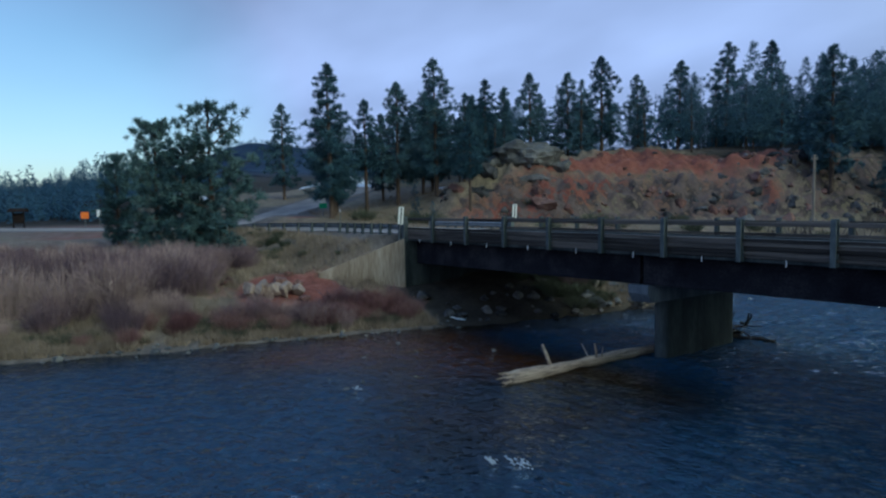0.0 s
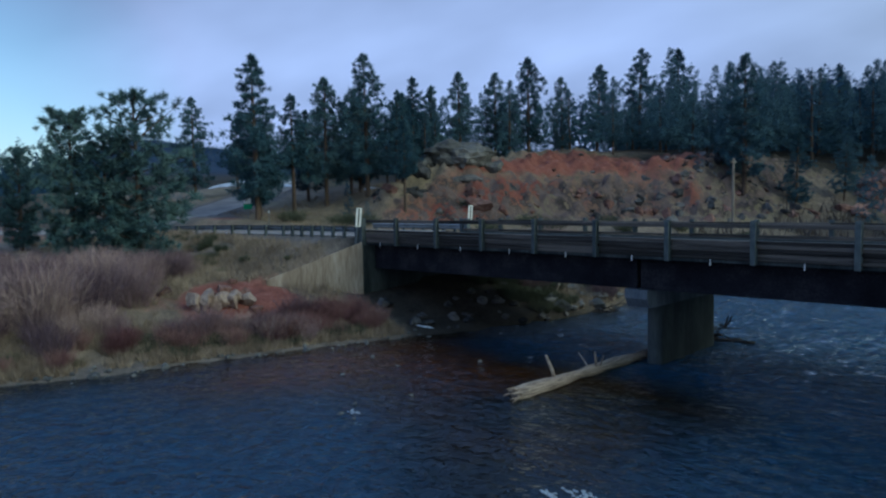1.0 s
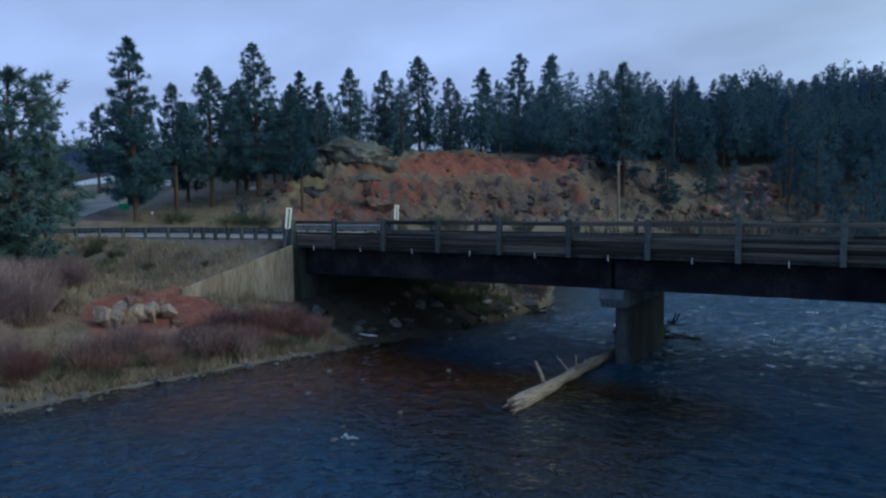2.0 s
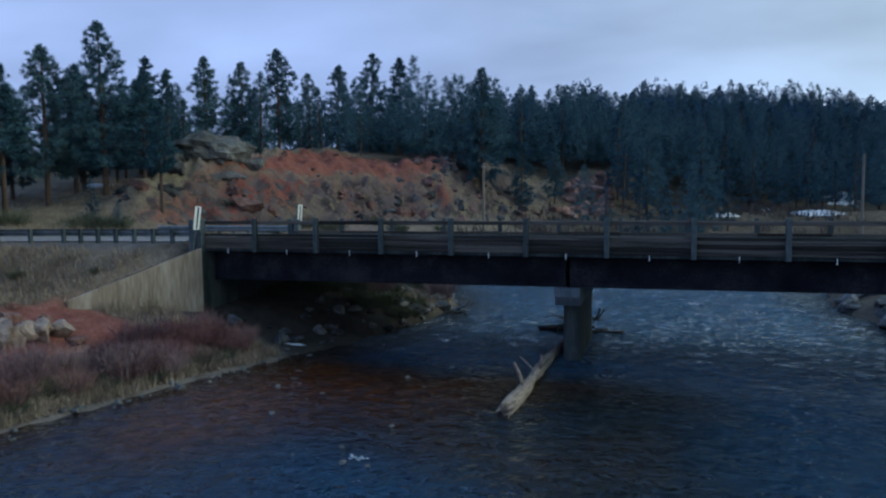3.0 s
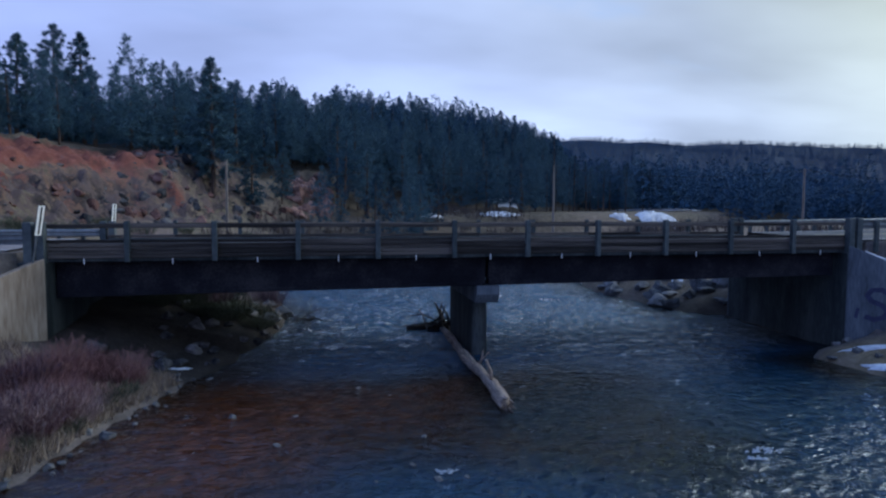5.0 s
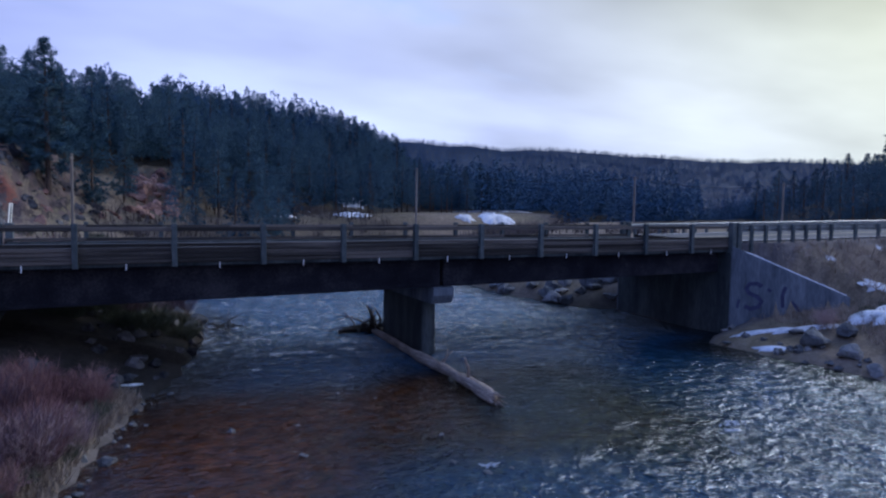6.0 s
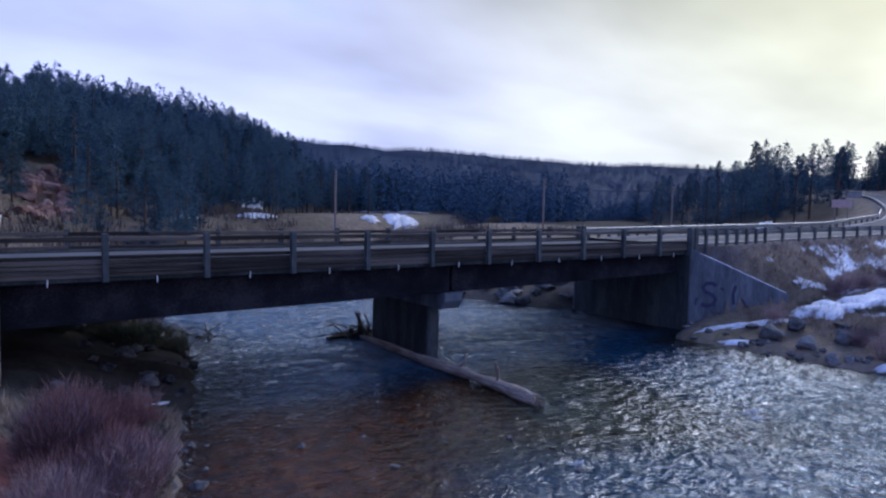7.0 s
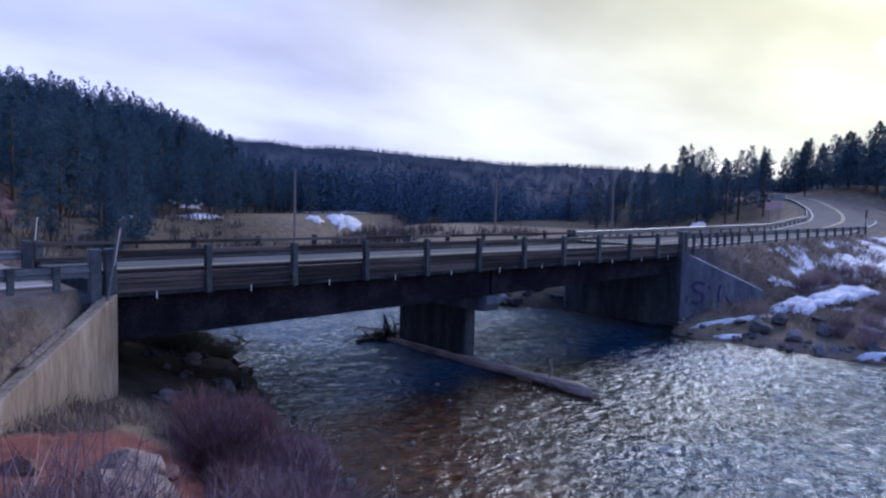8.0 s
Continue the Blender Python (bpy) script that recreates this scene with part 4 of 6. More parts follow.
def graffiti():
    g = empty("graffiti", "dark blue sprayed graffiti on the concrete wingwall", "graffiti", kind="structure")
    a, d = Vector((SPAN - 0.30, -0.05, 0)), Vector((34.5 - SPAN + 0.30, -2.75, 0)).normalized()
    n = Vector((d.y, -d.x, 0))
    up = Vector((0, 0, 1))

    def stroke(pts, w):
        bm = bmesh.new()
        vs = []
        for i, (u, z) in enumerate(pts):
            t = (Vector(pts[min(i + 1, len(pts) - 1)]) - Vector(pts[max(i - 1, 0)])).normalized()
            o = Vector((-t.y, t.x)) * w / 2
            for k in (1, -1):
                vs.append(bm.verts.new(a + d * (u * 1.28 - 0.12 + k * o.x) + up * (z - 0.33 + k * o.y) + n * 0.008))
            if i:
                bm.faces.new((vs[-4], vs[-2], vs[-1], vs[-3]))
        ob = part("stroke", bm, M_PAINT, g)
        so = ob.modifiers.new("coat", "SOLIDIFY")
        so.thickness = 0.004
    s_curve = [(1.22, 2.72), (1.05, 2.86), (0.78, 2.84), (0.66, 2.62), (0.78, 2.40), (1.06, 2.25), (1.22, 2.02), (1.12, 1.76), (0.85, 1.66), (0.62, 1.78)]
    stroke(s_curve, 0.20)
    stroke([(0.42, 2.1), (0.36, 1.7)], 0.12)
    stroke([(1.42, 2.62), (1.55, 2.50)], 0.14)
    stroke([(2.05, 2.75), (1.95, 2.3), (1.98, 1.75)], 0.17)
    stroke([(2.30, 2.05), (2.50, 1.75), (2.58, 1.6)], 0.13)
    return g


graffiti()


def guardrail(line, tops, spacing, label, side_sign=1):
    """Steel W-beam on posts along a line of (s, v), tops giving the beam's upper edge there."""
    g = empty("guardrail", label, "guardrail", "roadside guardrails", kind="structure")
    pts = [Vector((s, v, z)) for (s, v), z in zip(line, tops)]
    prof = [(0.0, 0.0), (0.05, -0.035), (0.05, -0.10), (0.0, -0.135), (0.0, -0.175), (0.05, -0.21), (0.05, -0.275), (0.0, -0.31)]
    back = [(a - 0.012, b) for a, b in prof[::-1]]
    bm = bmesh.new()
    rings = []
    for i, p in enumerate(pts):
        d = (pts[min(i + 1, len(pts) - 1)] - pts[max(i - 1, 0)]).normalized()
        side = Vector((-d.y, d.x, 0)).normalized()
        rings.append([bm.verts.new(p + side * a * side_sign + Vector((0, 0, b))) for a, b in prof + back])
        if i:
            for k in range(16):
                bm.faces.new((rings[i - 1][k], rings[i - 1][(k + 1) % 16], rings[i][(k + 1) % 16], rings[i][k]))
    bm.faces.new(rings[0]); bm.faces.new(rings[-1][::-1])
    bmesh.ops.recalc_face_normals(bm, faces=bm.faces)
    part("w_beam", bm, M_GALV, g, "galvanised steel beam")
    # posts
    run, nxt, k = 0.0, spacing[0], 0
    proto = None
    for a, b in zip(pts[:-1], pts[1:]):
        seg = (b - a).length
        while nxt <= run + seg and k < len(spacing):
            p = a + (b - a) * ((nxt - run) / seg)
            d = (b - a).normalized()
            side = Vector((-d.y, d.x, 0)).normalized()
            if proto is None:
                bm = bmesh.new()
                box(bm, -0.075, 0.075, min(-0.16 * side_sign, -0.02 * side_sign), max(-0.16 * side_sign, -0.02 * side_sign), -1.25, 0.02, 0.008)
                proto = ob = part("post", bm, M_POST, g, "grey guardrail post")
            else:
                ob = proto.copy()
                scene.collection.objects.link(ob)
            ob.matrix_basis = Matrix.Translation(p) @ Matrix.Rotation(math.atan2(d.y, d.x), 4, "Z")
            k += 1
            nxt += spacing[k] if k < len(spacing) else 1e9
        run += seg
    return g


HALF, FULL = 0.9525, 1.905
guardrail([(-0.3, 0.0), (-4, -0.12), (-8, -0.15), (-12, -0.3), (-15.3, -0.8), (-17.2, -1.2), (-19, -1.75), (-21.5, -2.8)],
          [4.88, 4.86, 4.84, 4.80, 4.76, 4.72, 4.67, 4.45], [0.8] + [HALF] * 6 + [FULL] * 8, "galvanised steel guardrail beside the grassy embankment", -1)
guardrail([(s, WIDE + 0.05 + 0.02 * abs(s)) for s in (-0.3, -2.5, -5, -7.5, -9)], [4.72, 4.72, 4.71, 4.70, 4.68], [0.8] + [HALF] * 6 + [FULL],
          "short galvanised steel guardrail on the hill side of the road")
ss = np.arange(SPAN + 0.3, 62.2, 1.5)
guardrail([(s, -0.0 - 0.5 * (s - 30) / 32) for s in ss], [ip(s, [30, 62], [5.24, 5.50]) for s in ss], [0.6] + [HALF] * 6 + [FULL] * 14, "galvanised steel guardrail above the snowy bank")
ss = np.arange(SPAN + 0.3, 88, 2.0)
guardrail([(s, road_mid(s) + 3.9 * math.hypot(1, (road_mid(s + 1) - road_mid(s - 1)) / 2)) for s in ss], [road_z(s) + 0.58 for s in ss], [0.6] + [HALF] * 6 + [FULL] * 28,
          "galvanised steel guardrail along the outside of the bend", -1)

# ---------------------------------------------------------------- signs, poles


def sign_post(name, s, v, z0, parts_, label, category, post_h, lean=0.0, post_r=0.03):
    g = empty(name, label, category)
    g.location = (s, v, z0)
    g.rotation_euler = (0, radians(lean), 0)
    bm = bmesh.new()
    tube(bm, [(0, 0, -0.4), (0, 0, post_h)], [post_r, post_r], 6)
    part("post", bm, M_GALV, g)
    for nm, w, zb, zt, yaw, material, off in parts_:
        bm = bmesh.new()
        box(bm, -w / 2, w / 2, -0.012 - off, -off, zb, zt, 0.004)
        ob = part(nm, bm, material, g)
        ob.matrix_basis = Matrix.Rotation(radians(yaw), 4, "Z")
    return g


def object_marker(s, v, z0, yaw, lean):
    return sign_post("object_marker", s, v, z0, [("panel", 0.28, 0.95, 1.90, yaw, M_WHITE, 0.032), ("stripe", 0.07, 0.99, 1.86, yaw, M_BLACK, 0.046)],
                     "white bridge end marker with a black stripe", "road marker", 1.6, lean)


object_marker(0.0, -0.2, 3.93, 72, 9)
object_marker(0.0, WIDE + 0.2, 3.93, 72, 5)
sign_post("road_sign", -27.3, 8.6, float(land(-27.3, 8.6)), [("upper_panel", 0.55, 1.35, 1.85, 45, M_WHITE, 0.04), ("lower_panel", 0.75, 0.85, 1.33, 45, M_GREEN, 0.04)],
          "small white and green road sign on a steel post", "road sign", 1.9)
sign_post("delineator", -22.5, 7.9, float(land(-22.5, 7.9)), [("reflector", 0.09, 0.95, 1.15, 40, M_WHITE, 0.04)], "thin roadside delineator post", "delineator", 1.2)
sign_post("road_sign", -54, -7.8, float(land(-54, -7.8)), [("panel", 0.85, 1.25, 2.0, 60, M_ORANGE, 0.04)], "orange road work sign on the gravel", "road sign", 2.0)
sign_post("road_sign", -53.4, -6.4, float(land(-53.4, -6.4)), [("panel", 0.6, 1.4, 2.2, 60, M_WHITE, 0.04)], "white road sign on the gravel", "road sign", 2.2)
sign_post("road_sign", 97.9, 20.5, float(land(97.9, 20.5)), [("panel", 1.9, 1.5, 2.4, -60, M_GALV, 0.04)], "back of a wide road sign at the bend", "road sign", 2.3, post_r=0.05)
sign_post("delineator", 62.8, -0.2, float(land(62.8, -0.2)), [("panel", 0.16, 1.4, 2.1, -60, M_BLACK, 0.04)], "dark marker post at the end of the guardrail", "delineator", 2.1, post_r=0.06)


def utility_pole(s, v, top):
    g = empty("utility_pole", "weathered grey wooden utility pole with a crossarm", "utility pole", "power line")
    z = float(land(s, v))
    g.location = (s, v, z)
    bm = bmesh.new()
    tube(bm, [(0, 0, -1), (0, 0, top - z)], [0.16, 0.11], 10)
    part("pole", bm, M_WOOD, g)
    bm = bmesh.new()
    box(bm, -0.05, 0.05, -0.4, 0.4, top - z - 0.45, top - z - 0.33, 0.01)
    part("crossarm", bm, M_WOOD, g).matrix_basis = Matrix.Rotation(radians(-15), 4, "Z")
    for y in (-0.34, 0.34):
        bm = bmesh.new()
        tube(bm, [(0, y, top - z - 0.33), (0, y, top - z - 0.18)], [0.035, 0.02], 6)
        part("insulator", bm, M_GALV, g).matrix_basis = Matrix.Rotation(radians(-15), 4, "Z")
    return g


POLES = [(0.15, 45.4, 9.9), (37.0, 53.8, 10.3), (66, 47.3, 10.0), (91, 44, 9.8), (125, 42, 10)]
for p in POLES:
    utility_pole(*p)


def wires():
    for a, b in zip(POLES[:-1], POLES[1:]):
        for off in (-0.34, 0.34):
            g = empty("power_line", "thin dark power line between the poles", "power line", "power lines")
            bm = bmesh.new()
            pts = []
            for k in range(13):
                t = k / 12
                pts.append((a[0] + (b[0] - a[0]) * t, a[1] + (b[1] - a[1]) * t + off, a[2] - 0.18 + (b[2] - a[2]) * t - 1.0 * 4 * t * (1 - t)))
            tube(bm, pts, [0.012] * 13, 4)
            part("wire", bm, M_BLACK, g)


wires()


def kiosk():
    s, v = -64.5, -13.5
    g = empty("notice_kiosk", "small dark wooden notice board with a pitched roof", "notice board")
    g.location = (s, v, float(land(s, v)))
    g.rotation_euler = (0, 0, radians(60))
    for x in (-0.6, 0.6):
        bm = bmesh.new()
        box(bm, x - 0.07, x + 0.07, -0.07, 0.07, -0.4, 2.2, 0.01)
        part("post", bm, M_KIOSK, g)
    bm = bmesh.new()
    box(bm, -0.53, 0.53, -0.03, 0.03, 0.8, 2.0, 0.01)
    part("board", bm, M_KIOSK, g)
    bm = bmesh.new()
    prism(bm, [(-0.55, 2.15), (0.55, 2.15), (0.55, 2.22), (0, 2.6), (-0.55, 2.22)], -1.0, 1.0, "x")
    part("roof", bm, M_KIOSK, g)


kiosk()

# ---------------------------------------------------------------- river wood


def fallen_log():
    g = empty("fallen_log", "long barkless pale log lodged against the pier", "log")
    bm = bmesh.new()
    n = 26
    pts, rad = [], []
    for i in range(n):
        t = i / (n - 1)
        pts.append((14.15 + 0.35 * t + 0.05 * math.sin(9 * t), -5.05 + 11.8 * t, 0.17 - 0.05 * t + 0.03 * math.sin(5 * t)))
        rad.append(0.205 - 0.06 * t + 0.02 * math.sin(17 * t) + 0.012 * math.sin(41 * t))
    tube(bm, pts, rad, 14)
    for vtx in bm.verts:
        if vtx.co.y < -4.9:
            vtx.co.y += 0.35 * noise.noise(vtx.co * 5)
        vtx.co += 0.05 * Vector((noise.noise(vtx.co * 4), 0, noise.noise(vtx.co * 4 + Vector((7, 0, 0)))))
    part("trunk", bm, M_LOG, g, smooth=True)
    for (s, v, z), tip, r in (((14.25, -3.1, 0.35), (14.0, -3.3, 1.05), 0.075), ((14.35, -0.9, 0.32), (14.45, -1.15, 0.85), 0.045), ((14.3, -0.6, 0.3), (14.7, -1.0, 0.75), 0.03), ((14.3, -1.2, 0.3), (13.7, -1.0, 0.7), 0.035)):
        bm = bmesh.new()
        a, b = Vector((s, v, z - 0.1)), Vector(tip)
        mid = (a + b) / 2 + Vector((0.04, -0.05, 0.02))
        tube(bm, [a, mid, b], [r, r * 0.85, r * 0.5], 7)
        part("branch_stub", bm, M_LOG, g)
    # splinters at the broken end
    rng = random.Random(4)
    for _ in range(11):
        bm = bmesh.new()
        a = rng.uniform(0, 6.28)
        p = Vector((14.15 + 0.17 * math.cos(a), -5.0, 0.17 + 0.17 * math.sin(a)))
        tube(bm, [p, p + Vector((rng.uniform(-0.1, 0.1), -0.2 - 0.25 * rng.random(), rng.uniform(-0.05, 0.08)))], [0.05, 0.008], 5)
        part("splinter", bm, M_LOG, g)


fallen_log()


def driftwood(cx, cy, cz, n, spread, length, seed, material, label):
    g = empty("driftwood_pile", label, "driftwood")
    rng = random.Random(seed)
    for _ in range(n):
        bm = bmesh.new()
        a = rng.uniform(0, 6.28)
        L = length * rng.uniform(0.4, 1.0)
        p = Vector((cx + rng.gauss(0, spread), cy + rng.gauss(0, spread), cz + abs(rng.gauss(0, 0.12))))
        d = Vector((math.cos(a), math.sin(a), rng.uniform(-0.15, 0.5)))
        q = p + d * L * 0.5 + Vector((rng.uniform(-.1, .1), rng.uniform(-.1, .1), rng.uniform(0, .1)))
        r = rng.uniform(0.02, 0.05)
        tube(bm, [p - d * L * 0.3, q, p + d * L + Vector((0, 0, rng.uniform(-0.2, 0.2)))], [r, r * 0.8, r * 0.35], 5)
        part("stick", bm, material, g)


driftwood(14.5, 7.1, 0.15, 22, 0.42, 1.9, 3, M_DRIFT, "dark tangle of wet driftwood against the pier")


def jam_log(a, b, r):
    bm = bmesh.new()
    a, b = Vector(a), Vector(b)
    pts = [a + (b - a) * (i / 9) + 0.06 * Vector((0, math.sin(i * 1.3), math.sin(i * 0.9))) for i in range(10)]
    tube(bm, pts, [r * (1 - 0.05 * i) * (1 + 0.12 * math.sin(i * 2.3)) for i in range(10)], 9)
    g = empty("drift_log", "dark wet log jammed across the pier nose", "log", "jammed logs")
    part("trunk", bm, M_DRIFT, g, smooth=True)
    bm = bmesh.new()
    m = (a + b) / 2
    tube(bm, [m, m + Vector((0.1, -0.1, 0.28)), m + Vector((0.25, -0.1, 0.45))], [r * 0.5, r * 0.35, r * 0.15], 6)
    part("branch_stub", bm, M_DRIFT, g)


jam_log((12.9, 7.0, 0.10), (16.6, 7.25, 0.06), 0.12)
jam_log((13.6, 7.5, 0.14), (15.4, 6.9, 0.30), 0.10)
jam_log((14.1, 6.8, 0.20), (15.9, 7.7, 0.05), 0.08)
def pier_snag():
    """Roots and limbs caught upright against the pier nose."""
    g = empty("driftwood_snag", "dark snag of roots caught upright against the pier nose", "driftwood")
    rng = random.Random(27)
    for k in range(11):
        bm = bmesh.new()
        p = Vector((14.62 + rng.uniform(-0.25, 0.15), 6.75 + rng.uniform(-0.3, 0.35), 0.0))
        h = rng.uniform(0.5, 1.35)
        lean = Vector((rng.uniform(-0.45, 0.25), rng.uniform(-0.2, 0.35), 0))
        q = p + lean * 0.5 * h + Vector((rng.uniform(-.12, .12), rng.uniform(-.12, .12), h * 0.55))
        tube(bm, [p, q, p + lean * h + Vector((rng.uniform(-.2, .2), 0, h))], [0.07, 0.055, 0.018], 6)
        part("root", bm, M_DRIFT, g)
    for y, w in ((6.95, 0.9), (7.05, 0.6)):
        bm = bmesh.new()
        tube(bm, [(15.25, y, 0.75), (15.25 + 0.3 * w, y, 0.7), (15.25 + 0.5 * w, y - 0.05, 0.95), (15.25 + 0.62 * w, y - 0.1, 1.2)], [0.05, 0.045, 0.04, 0.03], 6)
        part("limb", bm, M_DRIFT, g)


pier_snag()
driftwood(8.0, 9.3, 0.15, 14, 0.4, 1.2, 8, M_DRIFT, "dark driftwood sticks on the far bank point")
driftwood(5.2, 5.5, 0.15, 6, 0.7, 1.0, 12, M_DRIFT, "dark wet sticks at the water's edge")


def old_post(s, v, top, r, lean):
    """A weathered stub of a post with a split head."""
    z = float(land(s, v))
    bm = bmesh.new()
    tube(bm, [(0, 0, -0.5), (0.01, 0, 0.3 * (top - z)), (lean * 0.6, 0.02, 0.7 * (top - z)), (lean, 0.03, top - z)], [r * 1.1, r, r * 0.95, r * 0.7], 9)
    for vtx in bm.verts:
        vtx.co += 0.12 * r * Vector((noise.noise(vtx.co * 9), noise.noise(vtx.co * 9 + Vector((5, 0, 0))), 2.5 * noise.noise(vtx.co * 7)))
    ob = mesh_ob("old_post", bm, M_WOOD)
    ob.location = (s, v, z)
    return tagged(ob, "weathered stub of a wooden post on the upstream bank", "post", "old posts")


for s, v, h, r, lean in ((3.9, 8.8, 0.85, 0.12, 0.12), (0.95, 7.2, 0.9, 0.11, -0.05), (5.0, 9.6, 0.6, 0.10, 0.25)):
    old_post(s, v, float(land(s, v)) + h, r, lean)


def plank_on_wall():
    g = empty("old_board", "pale weathered board lying along the wingwall", "board")
    for k, (u, L, w) in enumerate(((2.7, 1.5, 0.16), (2.95, 1.1, 0.10))):
        d = Vector((-3.6, -3.35, -1.87)).normalized()
        o = Vector((0.30, -0.05, 4.12)) + d * u + Vector((-0.15 - 0.14 * k, 0.25 + 0.12 * k, 0.06))
        bm = bmesh.new()
        side = Vector((-d.y, d.x, 0)).normalized() * w / 2
        up = Vector((0, 0, 0.04))
        vs = [bm.verts.new(o + e * L / 2 * d + f * side + h * up) for h in (0, 1) for f in (-1, 1) for e in (-1, 1)]
        for q in ((0, 2, 3, 1), (4, 5, 7, 6), (0, 1, 5, 4), (2, 6, 7, 3), (0, 4, 6, 2), (1, 3, 7, 5)):
            bm.faces.new([vs[i] for i in q])
        bmesh.ops.recalc_face_normals(bm, faces=bm.faces)
        part("plank", bm, M_LOG, g)


plank_on_wall()

# ---------------------------------------------------------------- rocks and snow


def rock_mesh(seed, sub=3, jag=0.35, flat=0.7):
    bm = bmesh.new()
    bmesh.ops.create_icosphere(bm, subdivisions=sub, radius=1.0)
    rng = random.Random(seed)
    off = Vector((rng.uniform(-50, 50), rng.uniform(-50, 50), rng.uniform(-50, 50)))
    planes = [(Vector((rng.gauss(0, 1), rng.gauss(0, 1), rng.gauss(0, 1))).normalized(), rng.uniform(0.42, 0.8)) for _ in range(14)]
    for v in bm.verts:
        for n, d in planes:
            k = v.co.dot(n) - d
            if k > 0:
                v.co -= n * k * 0.97
        v.co *= 1 + 0.6 * jag * noise.noise(v.co * 1.5 + off) + 0.35 * jag * noise.noise(v.co * 5 + off)
        v.co.z *= flat
    me = bpy.data.meshes.new("rock")
    bm.to_mesh(me)
    bm.free()
    return me


ROCKS = {}


def rock(material, s, v, size, seed, label, name="rock", group="", sink=0.3, z=None, stretch=(1, 1, 1), turn=None, category="rock"):
    key = (material.name, seed % 5)
    if key not in ROCKS:
        me = rock_mesh(seed % 5 + 11)
        me.materials.append(material)
        ROCKS[key] = me
    ob = new(name, ROCKS[key])
    rng = random.Random(seed * 7 + 1)
    zz = float(land(s, v)) if z is None else z
    ob.location = (s, v, zz + size * stretch[2] * (0.7 - sink) * 0.5)
    ob.rotation_euler = (0, 0, rng.uniform(0, 6.28) if turn is None else turn)
    ob.scale = (size * stretch[0], size * stretch[1], size * stretch[2])
    return tagged(ob, label, category, group)


def river_rocks():
    rng = random.Random(21)
    # cobbles along the near left shore
    for i in range(70):
        v = rng.uniform(-17, 0)
        s = float(shore_left(v)) + rng.gauss(-0.15, 0.4)
        rock(M_ROCK, s, v, rng.uniform(0.05, 0.16), rng.randrange(1000), "small pale stone on the muddy shore", "stone", "shore stones", z=max(0.0, float(land(s, v))))
    for s, v, z in ((1.6, -13.0, 0.27), (0.4, -16.4, 0.3), (3.6, -5.6, 0.22), (2.0, -10.7, 0.2)):
        rock(M_ROCK, s, v, z, rng.randrange(1000), "rounded grey stone at the water's edge", "stone", "shore stones", z=0.02)
    # boulders at the right bank
    for s, v, z in ((29.6, -4.4, 0.75), (31.2, -4.9, 0.6), (29.2, -6.4, 0.6), (28.6, -7.6, 0.42), (30.6, -7.2, 0.6), (29.6, -9.5, 0.5), (32.4, -6.4, 0.45), (31.4, -9.0, 0.6), (28.9, -10.8, 0.4), (30.2, -3.2, 0.35)):
        rock(M_ROCK, s, v, z, rng.randrange(1000), "grey boulder on the river bank", "boulder", "bank boulders", sink=0.15)
    for i in range(45):
        v = rng.uniform(-14, 1)
        s = float(shore_right(v)) + abs(rng.gauss(0.2, 0.8))
        rock(M_ROCK, s, v, rng.uniform(0.10, 0.3), rng.randrange(1000), "grey stone on the river bank", "stone", "bank stones")
    # riprap upstream, both sides
    for i in range(46):
        v = rng.uniform(8.5, 24)
        s = float(shore_right(v)) + rng.uniform(0.0, 3.5)
        rock(M_ROCK, s, v, rng.uniform(0.3, 0.85), rng.randrange(1000), "grey riprap boulder under the far bank", "boulder", "riprap boulders", sink=0.2)
    for i in range(20):
        v = rng.uniform(6, 15)
        s = float(shore_left(v)) - rng.uniform(-0.2, 4.5)
        rock(M_ROCK, s, v, rng.uniform(0.2, 0.6), rng.randrange(1000), "grey riprap stone below the abutment", "boulder", "riprap stones", sink=0.2)
    # dark granite chosen here takes in the bridge's shade
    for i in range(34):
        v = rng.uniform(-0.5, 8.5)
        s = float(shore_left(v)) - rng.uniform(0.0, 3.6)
        rock(M_ROCK_D, s, v, rng.uniform(0.12, 0.42), rng.randrange(1000), "stone toned dark for shade on the mud under the bridge", "stone", "stones under the bridge", sink=0.3)
    # stones that break the surface of the river
    for i in range(12):
        v, s = rng.uniform(-14, 3), rng.uniform(6, 14)
        rock(M_ROCK, s, v, rng.uniform(0.08, 0.14), rng.randrange(1000), "wet stone just breaking the water", "stone", "river stones", z=-0.02)


def block(material, s, v, z, size, seed, turn, tilt, label, jag=0.3, group=""):
    """One large broken rock with its own mesh."""
    me = rock_mesh(seed, 4, jag, 1.0)
    me.materials.append(material)
    ob = new("outcrop", me)
    ob.location, ob.scale = (s, v, z), size
    ob.rotation_euler = (radians(tilt), 0, radians(turn))
    return tagged(ob, label, "outcrop", group)


